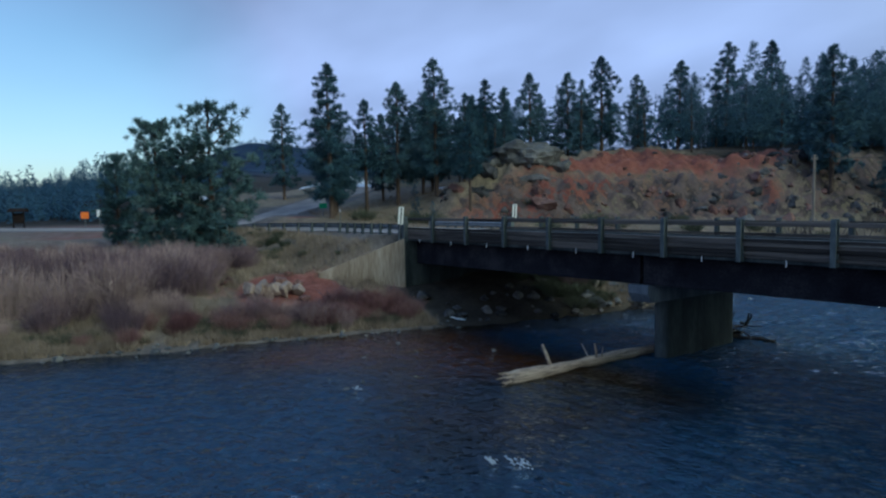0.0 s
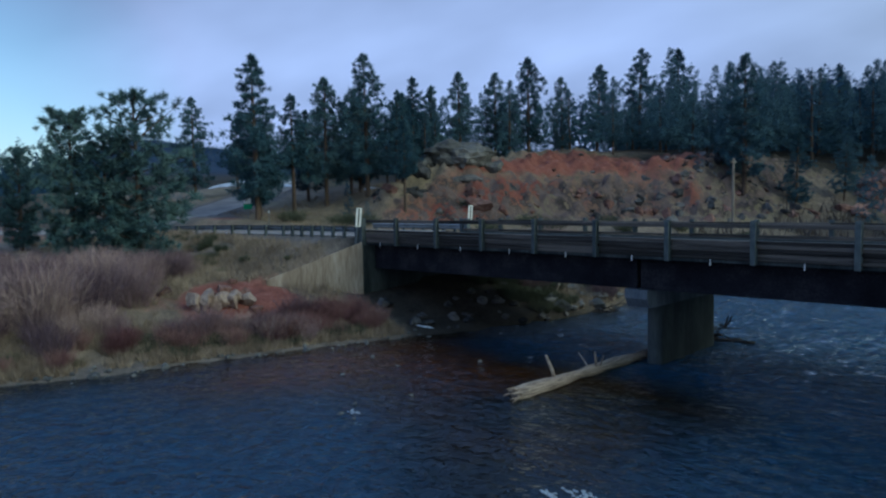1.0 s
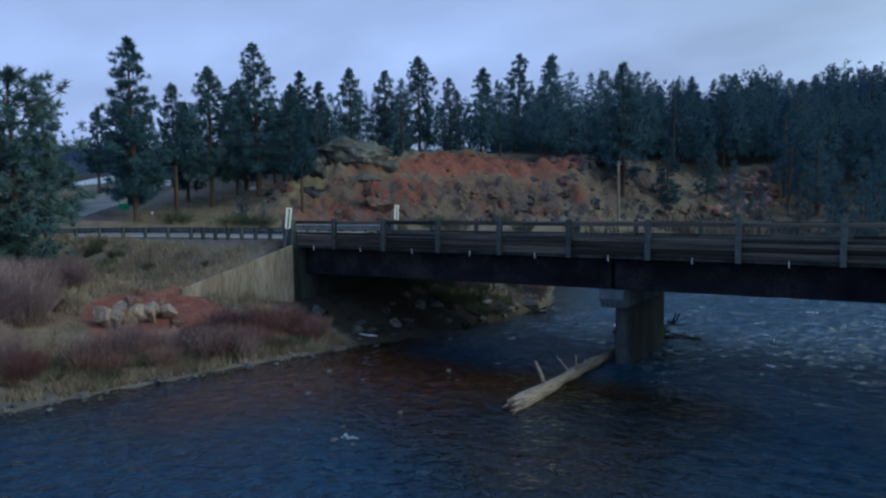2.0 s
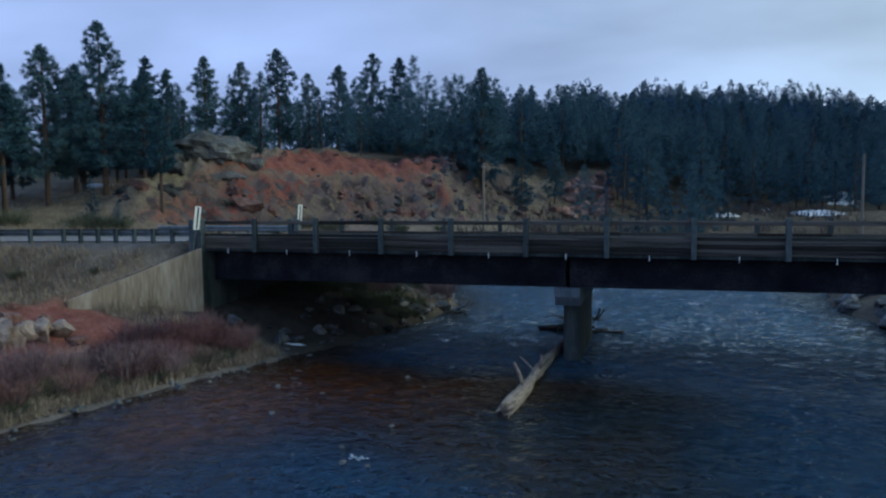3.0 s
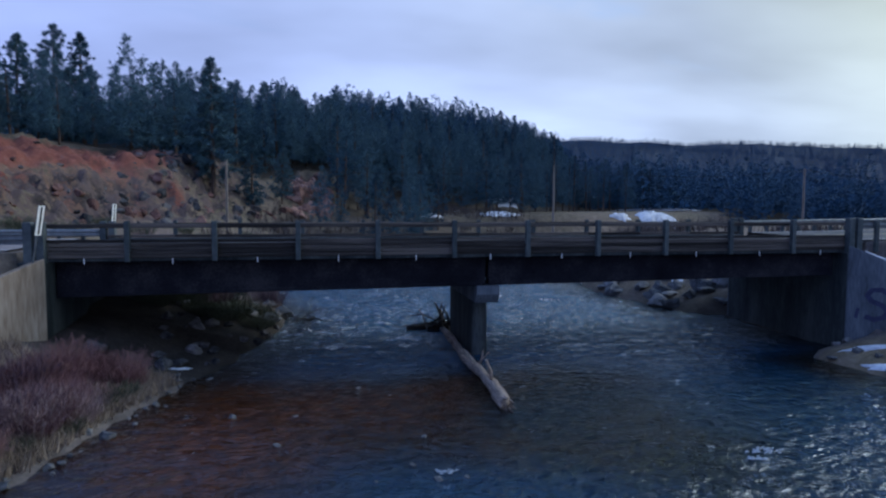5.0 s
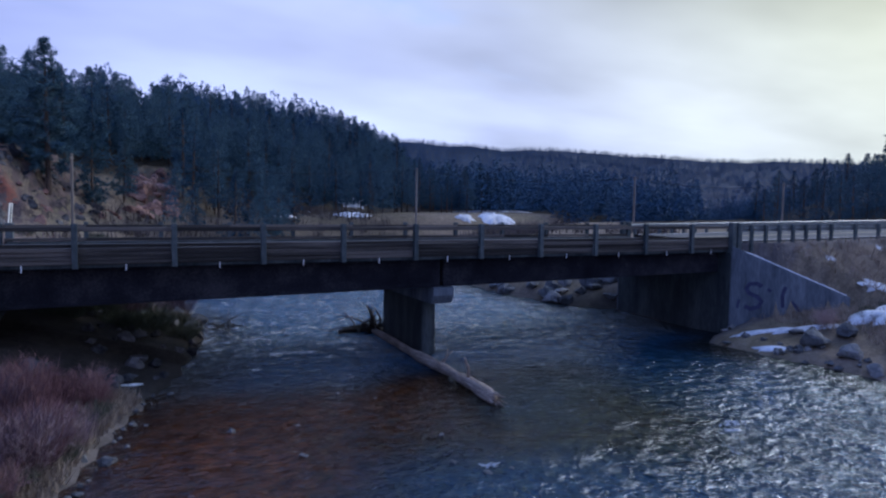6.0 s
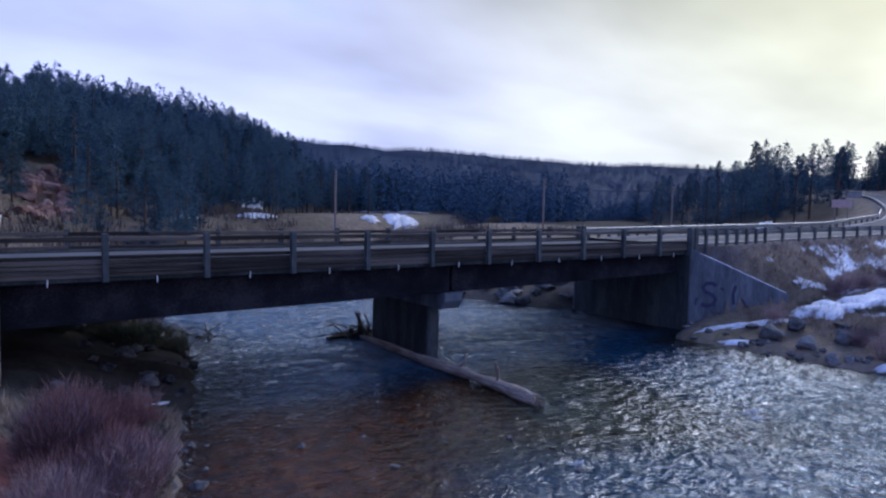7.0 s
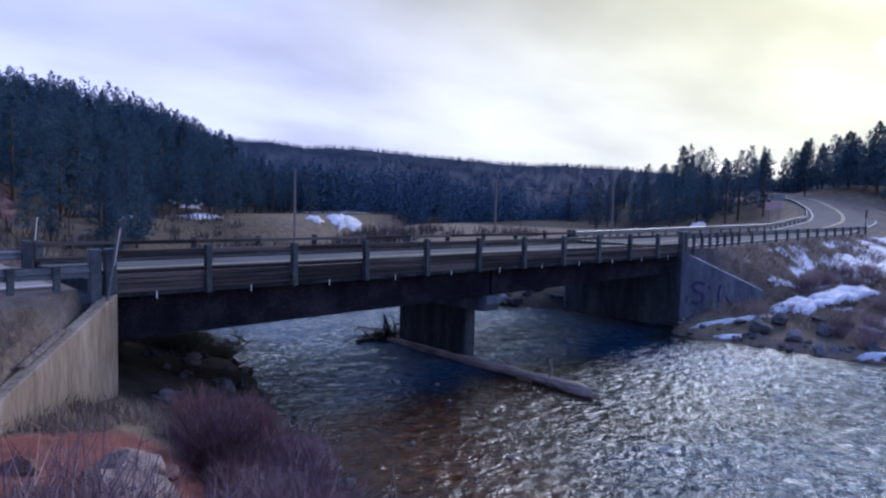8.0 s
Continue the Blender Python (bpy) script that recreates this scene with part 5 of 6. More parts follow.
def cliff_rocks():
    rng = random.Random(33)
    mass = block(M_ROCK_M, -20.6, 28.0, 10.0, (3.8, 2.6, 2.1), 41, 44, 5, "huge grey granite block overhanging the red slope", 0.5)
    for vtx in mass.data.vertices:
        c = vtx.co
        step = round((c.z + 0.25 * noise.noise(c * 2.0)) * 4) / 4
        c.z = 0.45 * c.z + 0.55 * step
        k = 1 + 0.16 * noise.noise(Vector((c.x * 3, c.y * 3, step * 9))) - 0.22 * max(0.0, -c.z)
        c.x, c.y = c.x * k, c.y * k
    block(M_ROCK_M, -18.6, 30.6, 9.5, (1.6, 1.4, 1.2), 45, 20, 0, "grey granite block overhanging the red slope", 0.4)
    block(M_ROCK_M, -22.8, 26.4, 9.6, (2.2, 1.9, 1.8), 49, 70, 0, "grey granite block on the slope", 0.4)
    # dark blocks stand in for the shade beside and under the overhang
    block(M_ROCK_D, -22.2, 24.2, 8.3, (2.6, 2.2, 2.0), 42, 30, 0, "granite outcrop coloured dark for shade on the slope", 0.4)
    block(M_ROCK_D, -20.0, 22.0, 6.6, (1.8, 1.5, 1.4), 43, 60, 0, "granite outcrop coloured dark for shade on the slope", 0.4)
    block(M_ROCK_D, -18.6, 27.0, 8.3, (2.2, 1.2, 0.7), 48, 44, 8, "ledge coloured dark for the overhang's shade under the granite block", 0.4)
    block(M_ROCK_R, -15.3, 25.6, 5.8, (1.5, 1.2, 1.1), 44, 10, 0, "reddish granite outcrop on the slope", 0.4)
    n = 0
    while n < 290:
        s, v = rng.uniform(-23, 4), rng.uniform(18, 62)
        d = float(foot_distance(np.array(s), np.array(v)))
        if not 0.4 < d < 11 or (s < -10 and d > 5 and rng.random() < 0.85):
            continue
        n += 1
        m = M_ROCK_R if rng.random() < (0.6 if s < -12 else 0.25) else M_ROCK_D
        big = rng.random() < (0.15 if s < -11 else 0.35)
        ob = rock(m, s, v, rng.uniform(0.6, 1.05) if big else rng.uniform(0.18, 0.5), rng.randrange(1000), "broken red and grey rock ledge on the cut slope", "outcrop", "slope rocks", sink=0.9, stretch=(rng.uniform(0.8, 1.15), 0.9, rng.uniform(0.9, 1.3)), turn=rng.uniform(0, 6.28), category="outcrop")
        ob.rotation_euler[1] = radians(rng.uniform(-30, 30))
    n = 0
    while n < 46:
        s, v = rng.uniform(5, 11), rng.uniform(62, 80)
        d = float(foot_distance(np.array(s), np.array(v)))
        if not 0.3 < d < 8:
            continue
        n += 1
        ob = rock(M_ROCK_P, s, v, rng.uniform(0.7, 1.7), rng.randrange(1000), "pinkish granite crag under the pines", "outcrop", "pink crag", sink=0.6, stretch=(1.0, 0.9, 1.1), category="outcrop")
        ob.rotation_euler[1] = radians(rng.uniform(-10, 30))


river_rocks()
cliff_rocks()

# white broken stone and red lumps on the embankment


def pale_stones():
    rng = random.Random(5)
    for i in range(8):
        t = i / 7
        me = rock_mesh(60 + i, 3, 0.4, 1.0)
        me.materials.append(M_ROCK_W)
        ob = new("pale_stone", me)
        ob.location = (-1.85 + 0.6 * t + rng.uniform(-0.2, 0.2), -7.75 + 2.1 * t, 1.80 + rng.uniform(-0.05, 0.06))
        ob.scale = (rng.uniform(0.42, 0.56), rng.uniform(0.36, 0.46), rng.uniform(0.50, 0.68) * (1 - 0.35 * (i > 5)))
        ob.rotation_euler = (rng.uniform(-0.3, 0.3), rng.uniform(-0.25, 0.25), rng.uniform(-0.5, 0.5))
        tagged(ob, "jagged pale beige stone standing in red earth", "stone", "pale stones")
    for i in range(9):
        rock(M_ROCK_R, rng.uniform(-4.5, 0.5), rng.uniform(-8.8, -4.5), rng.uniform(0.25, 0.55), 40 + i, "lump of red stony earth on the embankment", "earth_clod", "red earth lumps", sink=0.45, category="stone")


pale_stones()


def foam():
    """Small broken crests where stones lie under the surface."""
    rng = random.Random(17)
    vs, fs = [], []
    for cx, cy, r, count in ((19.5, -9.3, 0.30, 34), (18.9, -9.7, 0.22, 18), (11.6, -9.2, 0.2, 14), (20, 17, 0.4, 16), (22.5, 15, 0.4, 14)):
        for k in range(count):
            x, y = cx + rng.gauss(0, r * 0.7), cy + rng.gauss(0, r * 0.35)
            n = len(vs)
            m = 5
            a0 = rng.uniform(0, 6.28)
            for q in range(m):
                a = a0 + q * 6.283 / m
                w = rng.uniform(0.4, 1.0) * 0.042
                vs.append((x + 1.9 * w * math.cos(a), y + 0.7 * w * math.sin(a), 0.02 + 0.03 * rng.random()))
            vs.append((x, y, 0.07))
            fs += [(n + q, n + (q + 1) % m, n + m) for q in range(m)]
    tagged(data_ob("foam", vs, fs, M_FOAM), "white broken foam on the river", "foam", kind="stuff")


foam()


def snow_patch(cx, cy, rx, ry, turn, seed, thick=0.18):
    """A mound of old snow draped over the land, with a ragged edge."""
    n, rings = 30, 7
    vs, fs = [], []
    ca, sa = math.cos(turn), math.sin(turn)
    edge = [0.95 + 0.6 * noise.noise(Vector((3 * math.cos(a), 3 * math.sin(a), seed * 3.7))) + 0.45 * noise.noise(Vector((7 * math.cos(a), 7 * math.sin(a), seed * 1.3))) for a in (2 * math.pi * k / n for k in range(n))]
    for r in range(rings):
        f = (r / (rings - 1)) ** 0.8
        for k in range(n):
            a = 2 * math.pi * k / n
            x, y = rx * f * edge[k] * math.cos(a), ry * f * edge[k] * math.sin(a)
            s, v = cx + ca * x - sa * y, cy + sa * x + ca * y
            h = max(float(land(s, v)), 0.02) + thick * (1 - f ** 3) * (1 + 0.5 * noise.noise(Vector((s * 1.3, v * 1.3, seed)))) - (0.06 if r == rings - 1 else 0)
            vs.append((s, v, h))
            if r:
                j, i0, i1 = (k + 1) % n, r * n, (r - 1) * n
                fs.append((i1 + k, i0 + k, i0 + j, i1 + j))
    ob = data_ob("snow_patch", vs, fs, M_SNOW, smooth=True)
    return tagged(ob, "patch of old white snow on the ground", "snow", "snow patches", kind="stuff")


for k, (x, y, rx, ry, tn, th) in enumerate((
        (34.4, -4.9, 2.4, 1.0, -0.5, 0.35), (37.4, -6.0, 2.6, 1.1, -0.35, 0.4), (4.2, 0.5, 0.5, 0.09, 0.6, 0.04), (31.0, -3.3, 1.6, 0.35, -0.5, 0.12), (29.6, -2.2, 1.5, 0.25, -0.5, 0.10),
        (28.4, -3.6, 0.9, 0.2, -1.1, 0.06), (36.5, -3.0, 1.2, 0.25, -0.3, 0.06),
        (47, -4.6, 5.5, 2.2, -0.1, 0.15), (57, -4.6, 6.5, 2.8, 0.0, 0.15), (38.5, -5.2, 1.3, 0.5, -0.3, 0.1), (29.2, -9.9, 0.9, 0.25, -1.0, 0.12), (33.5, -9.0, 1.2, 0.5, -0.8, 0.12),
        (31.0, 14.5, 1.4, 0.5, 0.8, 0.15), (30.0, 18.0, 1.6, 0.4, 1.0, 0.12), (32.5, 11.5, 1.2, 0.6, 0.3, 0.15),
        (49, 116, 5.0, 2.2, 0.7, 0.8), (39, 86, 4.2, 1.8, 0.4, 0.5), (73, 95.5, 5.5, 2.4, 0.3, 0.9), (64.5, 93, 2.2, 1.0, 0.3, 0.5), (26, 79, 2.0, 0.9, 0.5, 0.5), (33, 94, 2.2, 1.0, 0.9, 0.5), (84, 118, 10, 1.6, 0.1, 0.5), (86, 84, 6, 1.0, 0.3, 0.3), (97, 32, 6, 1.2, 0.5, 0.2), (75, 16, 7, 1.5, 0.4, 0.25),
        (-65, 30, 7.0, 2.0, 0.5, 0.5), (-72, 38, 7.5, 2.0, 0.6, 0.5), (-31, 26, 2.6, 0.7, -0.2, 0.3), (-60, 6, 8, 1.2, 0.1, 0.3))):
    snow_patch(x, y, rx, ry, tn, k + 1, th)

def wall_top_snow():
    """A thin ragged line of snow along the sloping top of the wingwall."""
    rng = random.Random(71)
    a, b = Vector((SPAN - 0.30, -0.05, 4.28)), Vector((34.5, -2.8, 1.98))
    d = Vector((b.x - a.x, b.y - a.y, 0)).normalized()
    n = Vector((-d.y, d.x, 0))
    vs, fs = [], []
    for i in range(31):
        p = a + (b - a) * (0.12 + 0.86 * i / 30)
        w0, w1 = rng.uniform(0.03, 0.10), rng.uniform(0.24, 0.42)
        for o, h in ((w0, -0.01), (w0 + 0.04, rng.uniform(0.03, 0.07)), (w1 - 0.04, rng.uniform(0.03, 0.08)), (w1, -0.02)):
            vs.append(tuple(p + n * o + Vector((0, 0, h))))
        if i:
            k = 4 * i
            fs += [(k - 4 + j, k + j, k + j + 1, k - 3 + j) for j in range(3)]
    tagged(data_ob("snow_line", vs, fs, M_SNOW, smooth=True), "thin line of old snow on the wingwall top", "snow", "snow patches", kind="stuff")


wall_top_snow()


def roadside_board(s, v, z0, top, w, h, turn):
    """A wide faded board on two posts."""
    g = empty("road_sign", "faded pale pink board sign on two posts beside the bend", "sign")
    bm = bmesh.new()
    box(bm, -w / 2, w / 2, -0.03, 0.0, top - h - z0, top - z0, 0.01)
    part("board", bm, M_BOARD, g)
    for x in (-0.3 * w, 0.3 * w):
        bm = bmesh.new()
        box(bm, x - 0.06, x + 0.06, 0.004, 0.12, -0.4, top - z0 - 0.05, 0.01)
        part("post", bm, M_WOOD, g, "weathered wooden post")
    g.location, g.rotation_euler = (s, v, z0), (0, 0, turn)


M_BOARD = mat("faded_pink_board", [(0.34, 0.24, 0.23), (0.45, 0.33, 0.31)], 3, 0.7, 0.1)
roadside_board(77.7, 13.3, float(land(77.7, 13.3)), 7.7, 1.9, 0.85, radians(-66))

# ---------------------------------------------------------------- plants


def tri_batch(centre, direction, length, width, rng):
    """Thin triangles: a base across each direction and a tip along it."""
    n = len(centre)
    ref = rng.normal(size=(n, 3))
    side = np.cross(direction, ref)
    side /= np.linalg.norm(side, axis=1, keepdims=True) + 1e-9
    w, l = width[:, None] / 2, length[:, None]
    v = np.empty((n, 3, 3))
    v[:, 0] = centre - side * w
    v[:, 1] = centre + side * w
    v[:, 2] = centre + direction * l
    return v.reshape(-1, 3)


def tris_to_mesh(name, verts, material):
    me = bpy.data.meshes.new(name)
    n = len(verts) // 3
    me.vertices.add(len(verts)); me.loops.add(3 * n); me.polygons.add(n)
    me.vertices.foreach_set("co", np.asarray(verts, np.float32).ravel())
    me.loops.foreach_set("vertex_index", np.arange(3 * n, dtype=np.int32))
    me.polygons.foreach_set("loop_start", np.arange(0, 3 * n, 3, dtype=np.int32))
    me.update(calc_edges=True)
    me.materials.append(material)
    return me


def pine_shape(rng, H, clear, R, limbs, tufts, blades, style, r_tuft):
    """Limbs and needle tufts of one ponderosa. style: cone (tall, tapering) or round (broad, lobed)."""
    twigs, cent, dirs, lens, wids = [], [], [], [], []
    lean = rng.normal(size=2) * 0.015 * H
    ph = rng.uniform(0, 6.28, 4)

    def tuft(p, r, out):
        u = rng.normal(size=(blades, 3))
        u /= np.linalg.norm(u, axis=1, keepdims=True)
        d = u * np.array([1, 1, 0.85]) + 0.25 * out + np.array([0, 0, 0.22])
        d /= np.linalg.norm(d, axis=1, keepdims=True)
        cent.append(p + u * r * 0.3 * rng.uniform(0, 1, (blades, 1))); dirs.append(d)
        lens.append(r * rng.uniform(0.65, 1.15, blades)); wids.append(r * rng.uniform(0.10, 0.19, blades))

    for i in range(limbs):
        f = (i + rng.uniform(0, 1)) / limbs
        a = i * 2.39996 + rng.normal(0, 0.5)
        z = H * (clear + (0.97 - clear) * f)
        # gaps where limbs have died
        if style == "cone" and math.sin(2 * a + ph[0]) + math.sin(z * 9.0 / H + ph[1]) + math.sin(3 * a - z * 21 / H + ph[2]) > 1.75:
            continue
        if style == "round":
            prof = math.sin(math.pi * min(1, 0.25 + 0.68 * f)) ** 0.7 * (0.8 + 0.3 * math.sin(2 * a + ph[3]))
        else:
            prof = ((1 - f) ** 0.72 + 0.03) * min(1, 0.55 + 1.5 * f) * (0.9 + 0.18 * math.sin(z * 16 / H + ph[3] + a))
        L = max(0.012 * H, R * prof * rng.uniform(0.6, 1.12))
        rise = (-0.15 + 0.6 * f if style == "cone" else 0.2 + 1.0 * f) * rng.uniform(0.5, 1.25)
        out = np.array([math.cos(a), math.sin(a), 0.0])
        base = np.array([lean[0] * f, lean[1] * f, z])
        tip = base + L * (out + np.array([0, 0, rise]))
        tip[2] = min(tip[2], H)
        twigs.append((base, tip))
        n = max(1, round(tufts * (0.3 + 0.7 * min(1, L / R))))
        for c in range(n):
            q = 0.32 + 0.72 * (c + rng.uniform(0.3, 1)) / n
            p = base + (tip - base) * q + rng.normal(size=3) * np.array([0.2, 0.2, 0.1]) * L * 0.6
            tuft(p, r_tuft * rng.uniform(0.7, 1.25) * (1 - 0.35 * f), out)
    for k in range(4):
        tuft(np.array([lean[0], lean[1], H * (0.985 - 0.03 * k)]), r_tuft * (0.35 + 0.13 * k), np.zeros(3))
    verts = tri_batch(np.concatenate(cent), np.concatenate(dirs), np.concatenate(lens), np.concatenate(wids), rng)
    return lean, twigs, verts


def pine_proto(seed, H, clear, R, limbs, tufts, blades, style, r_tuft, needles=None):
    rng = np.random.default_rng(seed)
    lean, twigs, verts = pine_shape(rng, H, clear, R, limbs, tufts, blades, style, r_tuft)
    crown = tris_to_mesh("crown", verts, needles or M_NEEDLE)
    bm = bmesh.new()
    r0 = 0.014 * H + 0.05
    tube(bm, [(0, 0, -0.8), (0, 0, 0.2), (lean[0] * 0.3, lean[1] * 0.3, H * 0.35), (lean[0] * 0.7, lean[1] * 0.7, H * 0.7), (lean[0], lean[1], H * 0.99)], [r0 * 1.2, r0, r0 * 0.8, r0 * 0.45, 0.02], 8)
    for base, tip in twigs[::2]:
        tube(bm, [tuple(base), tuple(tip)], [0.035, 0.010], 3, cap=False)
    trunk = bpy.data.meshes.new("trunk")
    bm.to_mesh(trunk)
    bm.free()
    trunk.materials.append(M_BARK)
    return trunk, crown, H


def plant_tree(proto, s, v, H, turn, label, group="", name="pine_tree", z=None):
    trunk, crown, h0 = proto
    k = H / h0
    g = empty(name, label, "tree", group)
    g.location = (s, v, float(land(s, v)) if z is None else z)
    g.rotation_euler = (0, 0, turn)
    g.scale = (k, k, k)
    for nm, me in (("trunk", trunk), ("crown", crown)):
        o = new(nm, me)
        o.parent = g
    return g


CONES = [pine_proto(100 + i, 14, 0.14 + 0.06 * (i % 3), 3.8 + 0.5 * (i % 2), 140, 6, 40, "cone", 0.52) for i in range(5)]
OPEN = [pine_proto(200 + i, 13, 0.40, 2.9, 85, 5, 38, "cone", 0.50) for i in range(2)]
ROUND = [pine_proto(300 + i, 8, 0.03, 2.3, 90, 6, 44, "round", 0.42, M_NEEDLE_D) for i in range(3)]
FIRS = [pine_proto(350, 12, 0.03, 3.6, 120, 6, 34, "cone", 0.52)]
MID = [pine_proto(400 + i, 13, 0.10 + 0.05 * (i % 3), 3.2 + 0.5 * (i % 2), 74, 5, 15, "cone", 0.66, M_NEEDLE_M) for i in range(6)]
PINE = "tall dark green ponderosa pine"


def plant_near_pines():
    rng = random.Random(9)
    rows = [(-54.5, 16.1, 19.8, "c"), (-50, 19.5, 17.0, "c"), (-26.1, 8.9, 19.2, "c"), (-28.8, 6.6 + 4, 15.4, "c"), (-31.5, 12.2, 12.4, "c"), (-27.1, 13.2, 16.4, "o"), (-27.2, 16.9, 18.4, "c"), (-24.2, 19.6, 20.4, "c"), (-21.8, 21.2, 16.8, "c"),
            (-18.6, 19.4, 13.6, "o"), (-29.7, 30.5, 20.4, "o"), (-29.9, 33.4, 19.7, "c"), (-24.7, 33.1, 20.4, "o"), (-24.6, 38.8, 21.1, "c"), (-21.8, 41.4, 22.8, "c"), (-21.7, 47.9, 21.2, "c"),
            (-23.8, 58.8, 24.5, "c"), (-24.1, 70.5, 28.5, "c"), (-25.3, 85.9, 31.0, "c"), (-2.4, 54.6, 21.9, "c"), (1.2, 60.0, 13.4, "f"), (4.4, 66.0, 13.0, "c"), (-3.5, 56, 14.5, "c"), (-30.5, 23.5, 17.5, "c"), (-33, 18.6, 16.0, "c"),
            (-25.5, 25.2, 17.5, "c"), (-29.0, 21.2, 17.8, "c"), (-23.0, 27.5, 15.5, "o"), (-34.5, 27, 17.5, "c"), (-33, 33, 18.5, "c")]
    for s, v, top, kind in rows:
        proto = rng.choice({"c": CONES, "o": OPEN, "f": FIRS}[kind])
        z = float(land(s, v))
        plant_tree(proto, s, v, top - z, rng.uniform(0, 6.28), PINE + (" with a bare lower trunk" if kind == "o" else " on the dry slope"), "roadside pines")
    for s, v, top, i in ((-9.9, -7.0, 12.0, 0), (-12.4, -9.6, 11.1, 2), (-10.6, -8.6, 9.8, 1), (-18.9, -10.6, 9.6, 1), (-12.6, -7.2, 8.0, 1)):
        z = float(land(s, v))
        plant_tree(ROUND[i], s, v, top - z, rng.uniform(0, 6.28), "bushy broad-crowned pine at the edge of the willows", "riverside pines")
    for s, v, top in ((128, 51, 20.2), (130.5, 50.5, 18.5), (131.6, 43.7, 17.6), (116, 30, 17.2), (119, 24, 19.0), (121, 18, 20.5), (116, 12.5, 21.3), (113, 9, 20.8), (118, 5, 22.0), (124, 33, 17.0), (110, 5.5, 19.5), (106, 2, 18.5), (112, 0, 20.5), (119, -3, 22)):
        z = float(land(s, v))
        plant_tree(rng.choice(CONES), s, v, max(5, top - z), rng.uniform(0, 6.28), PINE + " beside the bend of the road", "pines at the bend")
    for k in range(24):
        s = rng.uniform(102, 145)
        v = road_mid(s) - rng.uniform(8, 26)
        plant_tree(rng.choice(MID), s, v, rng.uniform(5, 9), rng.uniform(0, 6.28), "dark green pine on the rise beside the bend", "pines at the bend")
    for k in range(40):
        s = rng.uniform(92, 150)
        v = road_mid(s) + rng.uniform(9, 40)
        plant_tree(rng.choice(MID), s, v, rng.uniform(6, 11), rng.uniform(0, 6.28), "dark green pine in the wood beside the bend", "pines at the bend")


def plant_hill():
    """The wood on the hill: single pines where they stand nearest."""
    rng = random.Random(12)
    n = 0
    spots = []
    joined = []

    def put(k, limit, s, v, h, label):
        """A pine of its own, or one of those joined into the wood."""
        proto, turn = rng.choice(MID), rng.uniform(0, 6.28)
        if k <= limit:
            plant_tree(proto, s, v, h, turn, label, "hillside pines")
            return
        co = np.empty(len(proto[1].vertices) * 3, np.float32)
        proto[1].vertices.foreach_get("co", co)
        co = co.reshape(-1, 3) * (h / proto[2])
        ca, sa = math.cos(turn), math.sin(turn)
        joined.append(np.stack([s + ca * co[:, 0] - sa * co[:, 1], v + sa * co[:, 0] + ca * co[:, 1], float(land(s, v)) + co[:, 2]], 1))
    while n < 430:
        s, v = rng.uniform(-75, 70), rng.uniform(24, 160)
        d = float(foot_distance(np.array(s), np.array(v)))
        if not (2 if s > 11 else 11) < d < 46 or (d < 15 and s < 4 and rng.random() < 0.5) or math.hypot(s - 20, v - 86) < 6 or (s < -30 and rng.random() < 0.7) or (d > 30 and rng.random() < 0.5):
            continue
        if any((s - a) ** 2 + (v - b) ** 2 < 6 for a, b in spots):
            continue
        spots.append((s, v))
        n += 1
        put(n, 95, s, v, rng.uniform(6.5, 10.5) if s < -14 else rng.uniform(9, 13.5), "dark green pine in the wood on the hill")
    n = 0
    while n < 110:
        s, v = rng.uniform(9, 105), rng.uniform(55, 165)
        d = float(foot_distance(np.array(s), np.array(v)))
        if not -13 < d < 2 or math.hypot(s - 18, v - 84) < 7 or math.hypot(s - 10, v - 66) < 8 or any((s - a) ** 2 + (v - b) ** 2 < 8 for a, b in spots) or any(math.hypot(s - a, v - b) < 7 for a, b in ((49, 116), (39, 84), (58, 76), (33, 92), (36, 78), (30, 80))):
            continue
        spots.append((s, v))
        n += 1
        put(n, 70, s, v, rng.uniform(6.0, 12.0), "dark green pine at the foot of the hill")
    n = 0
    while n < 270:
        s, v = rng.uniform(100, 172), rng.uniform(-28, 62)
        off = v - float(road_mid(s))
        if abs(off) < 8.5 or (off < 0 and s < 112) or (off > 0 and v > 0.9 * s - 52):
            continue
        n += 1
        put(n, 0, s, v, rng.uniform(7, 11.5), "")
    ob = new("forest", tris_to_mesh("forest", np.concatenate(joined), M_NEEDLE_M))
    tagged(ob, "dark green pines standing thick on the hill", "forest", kind="stuff")


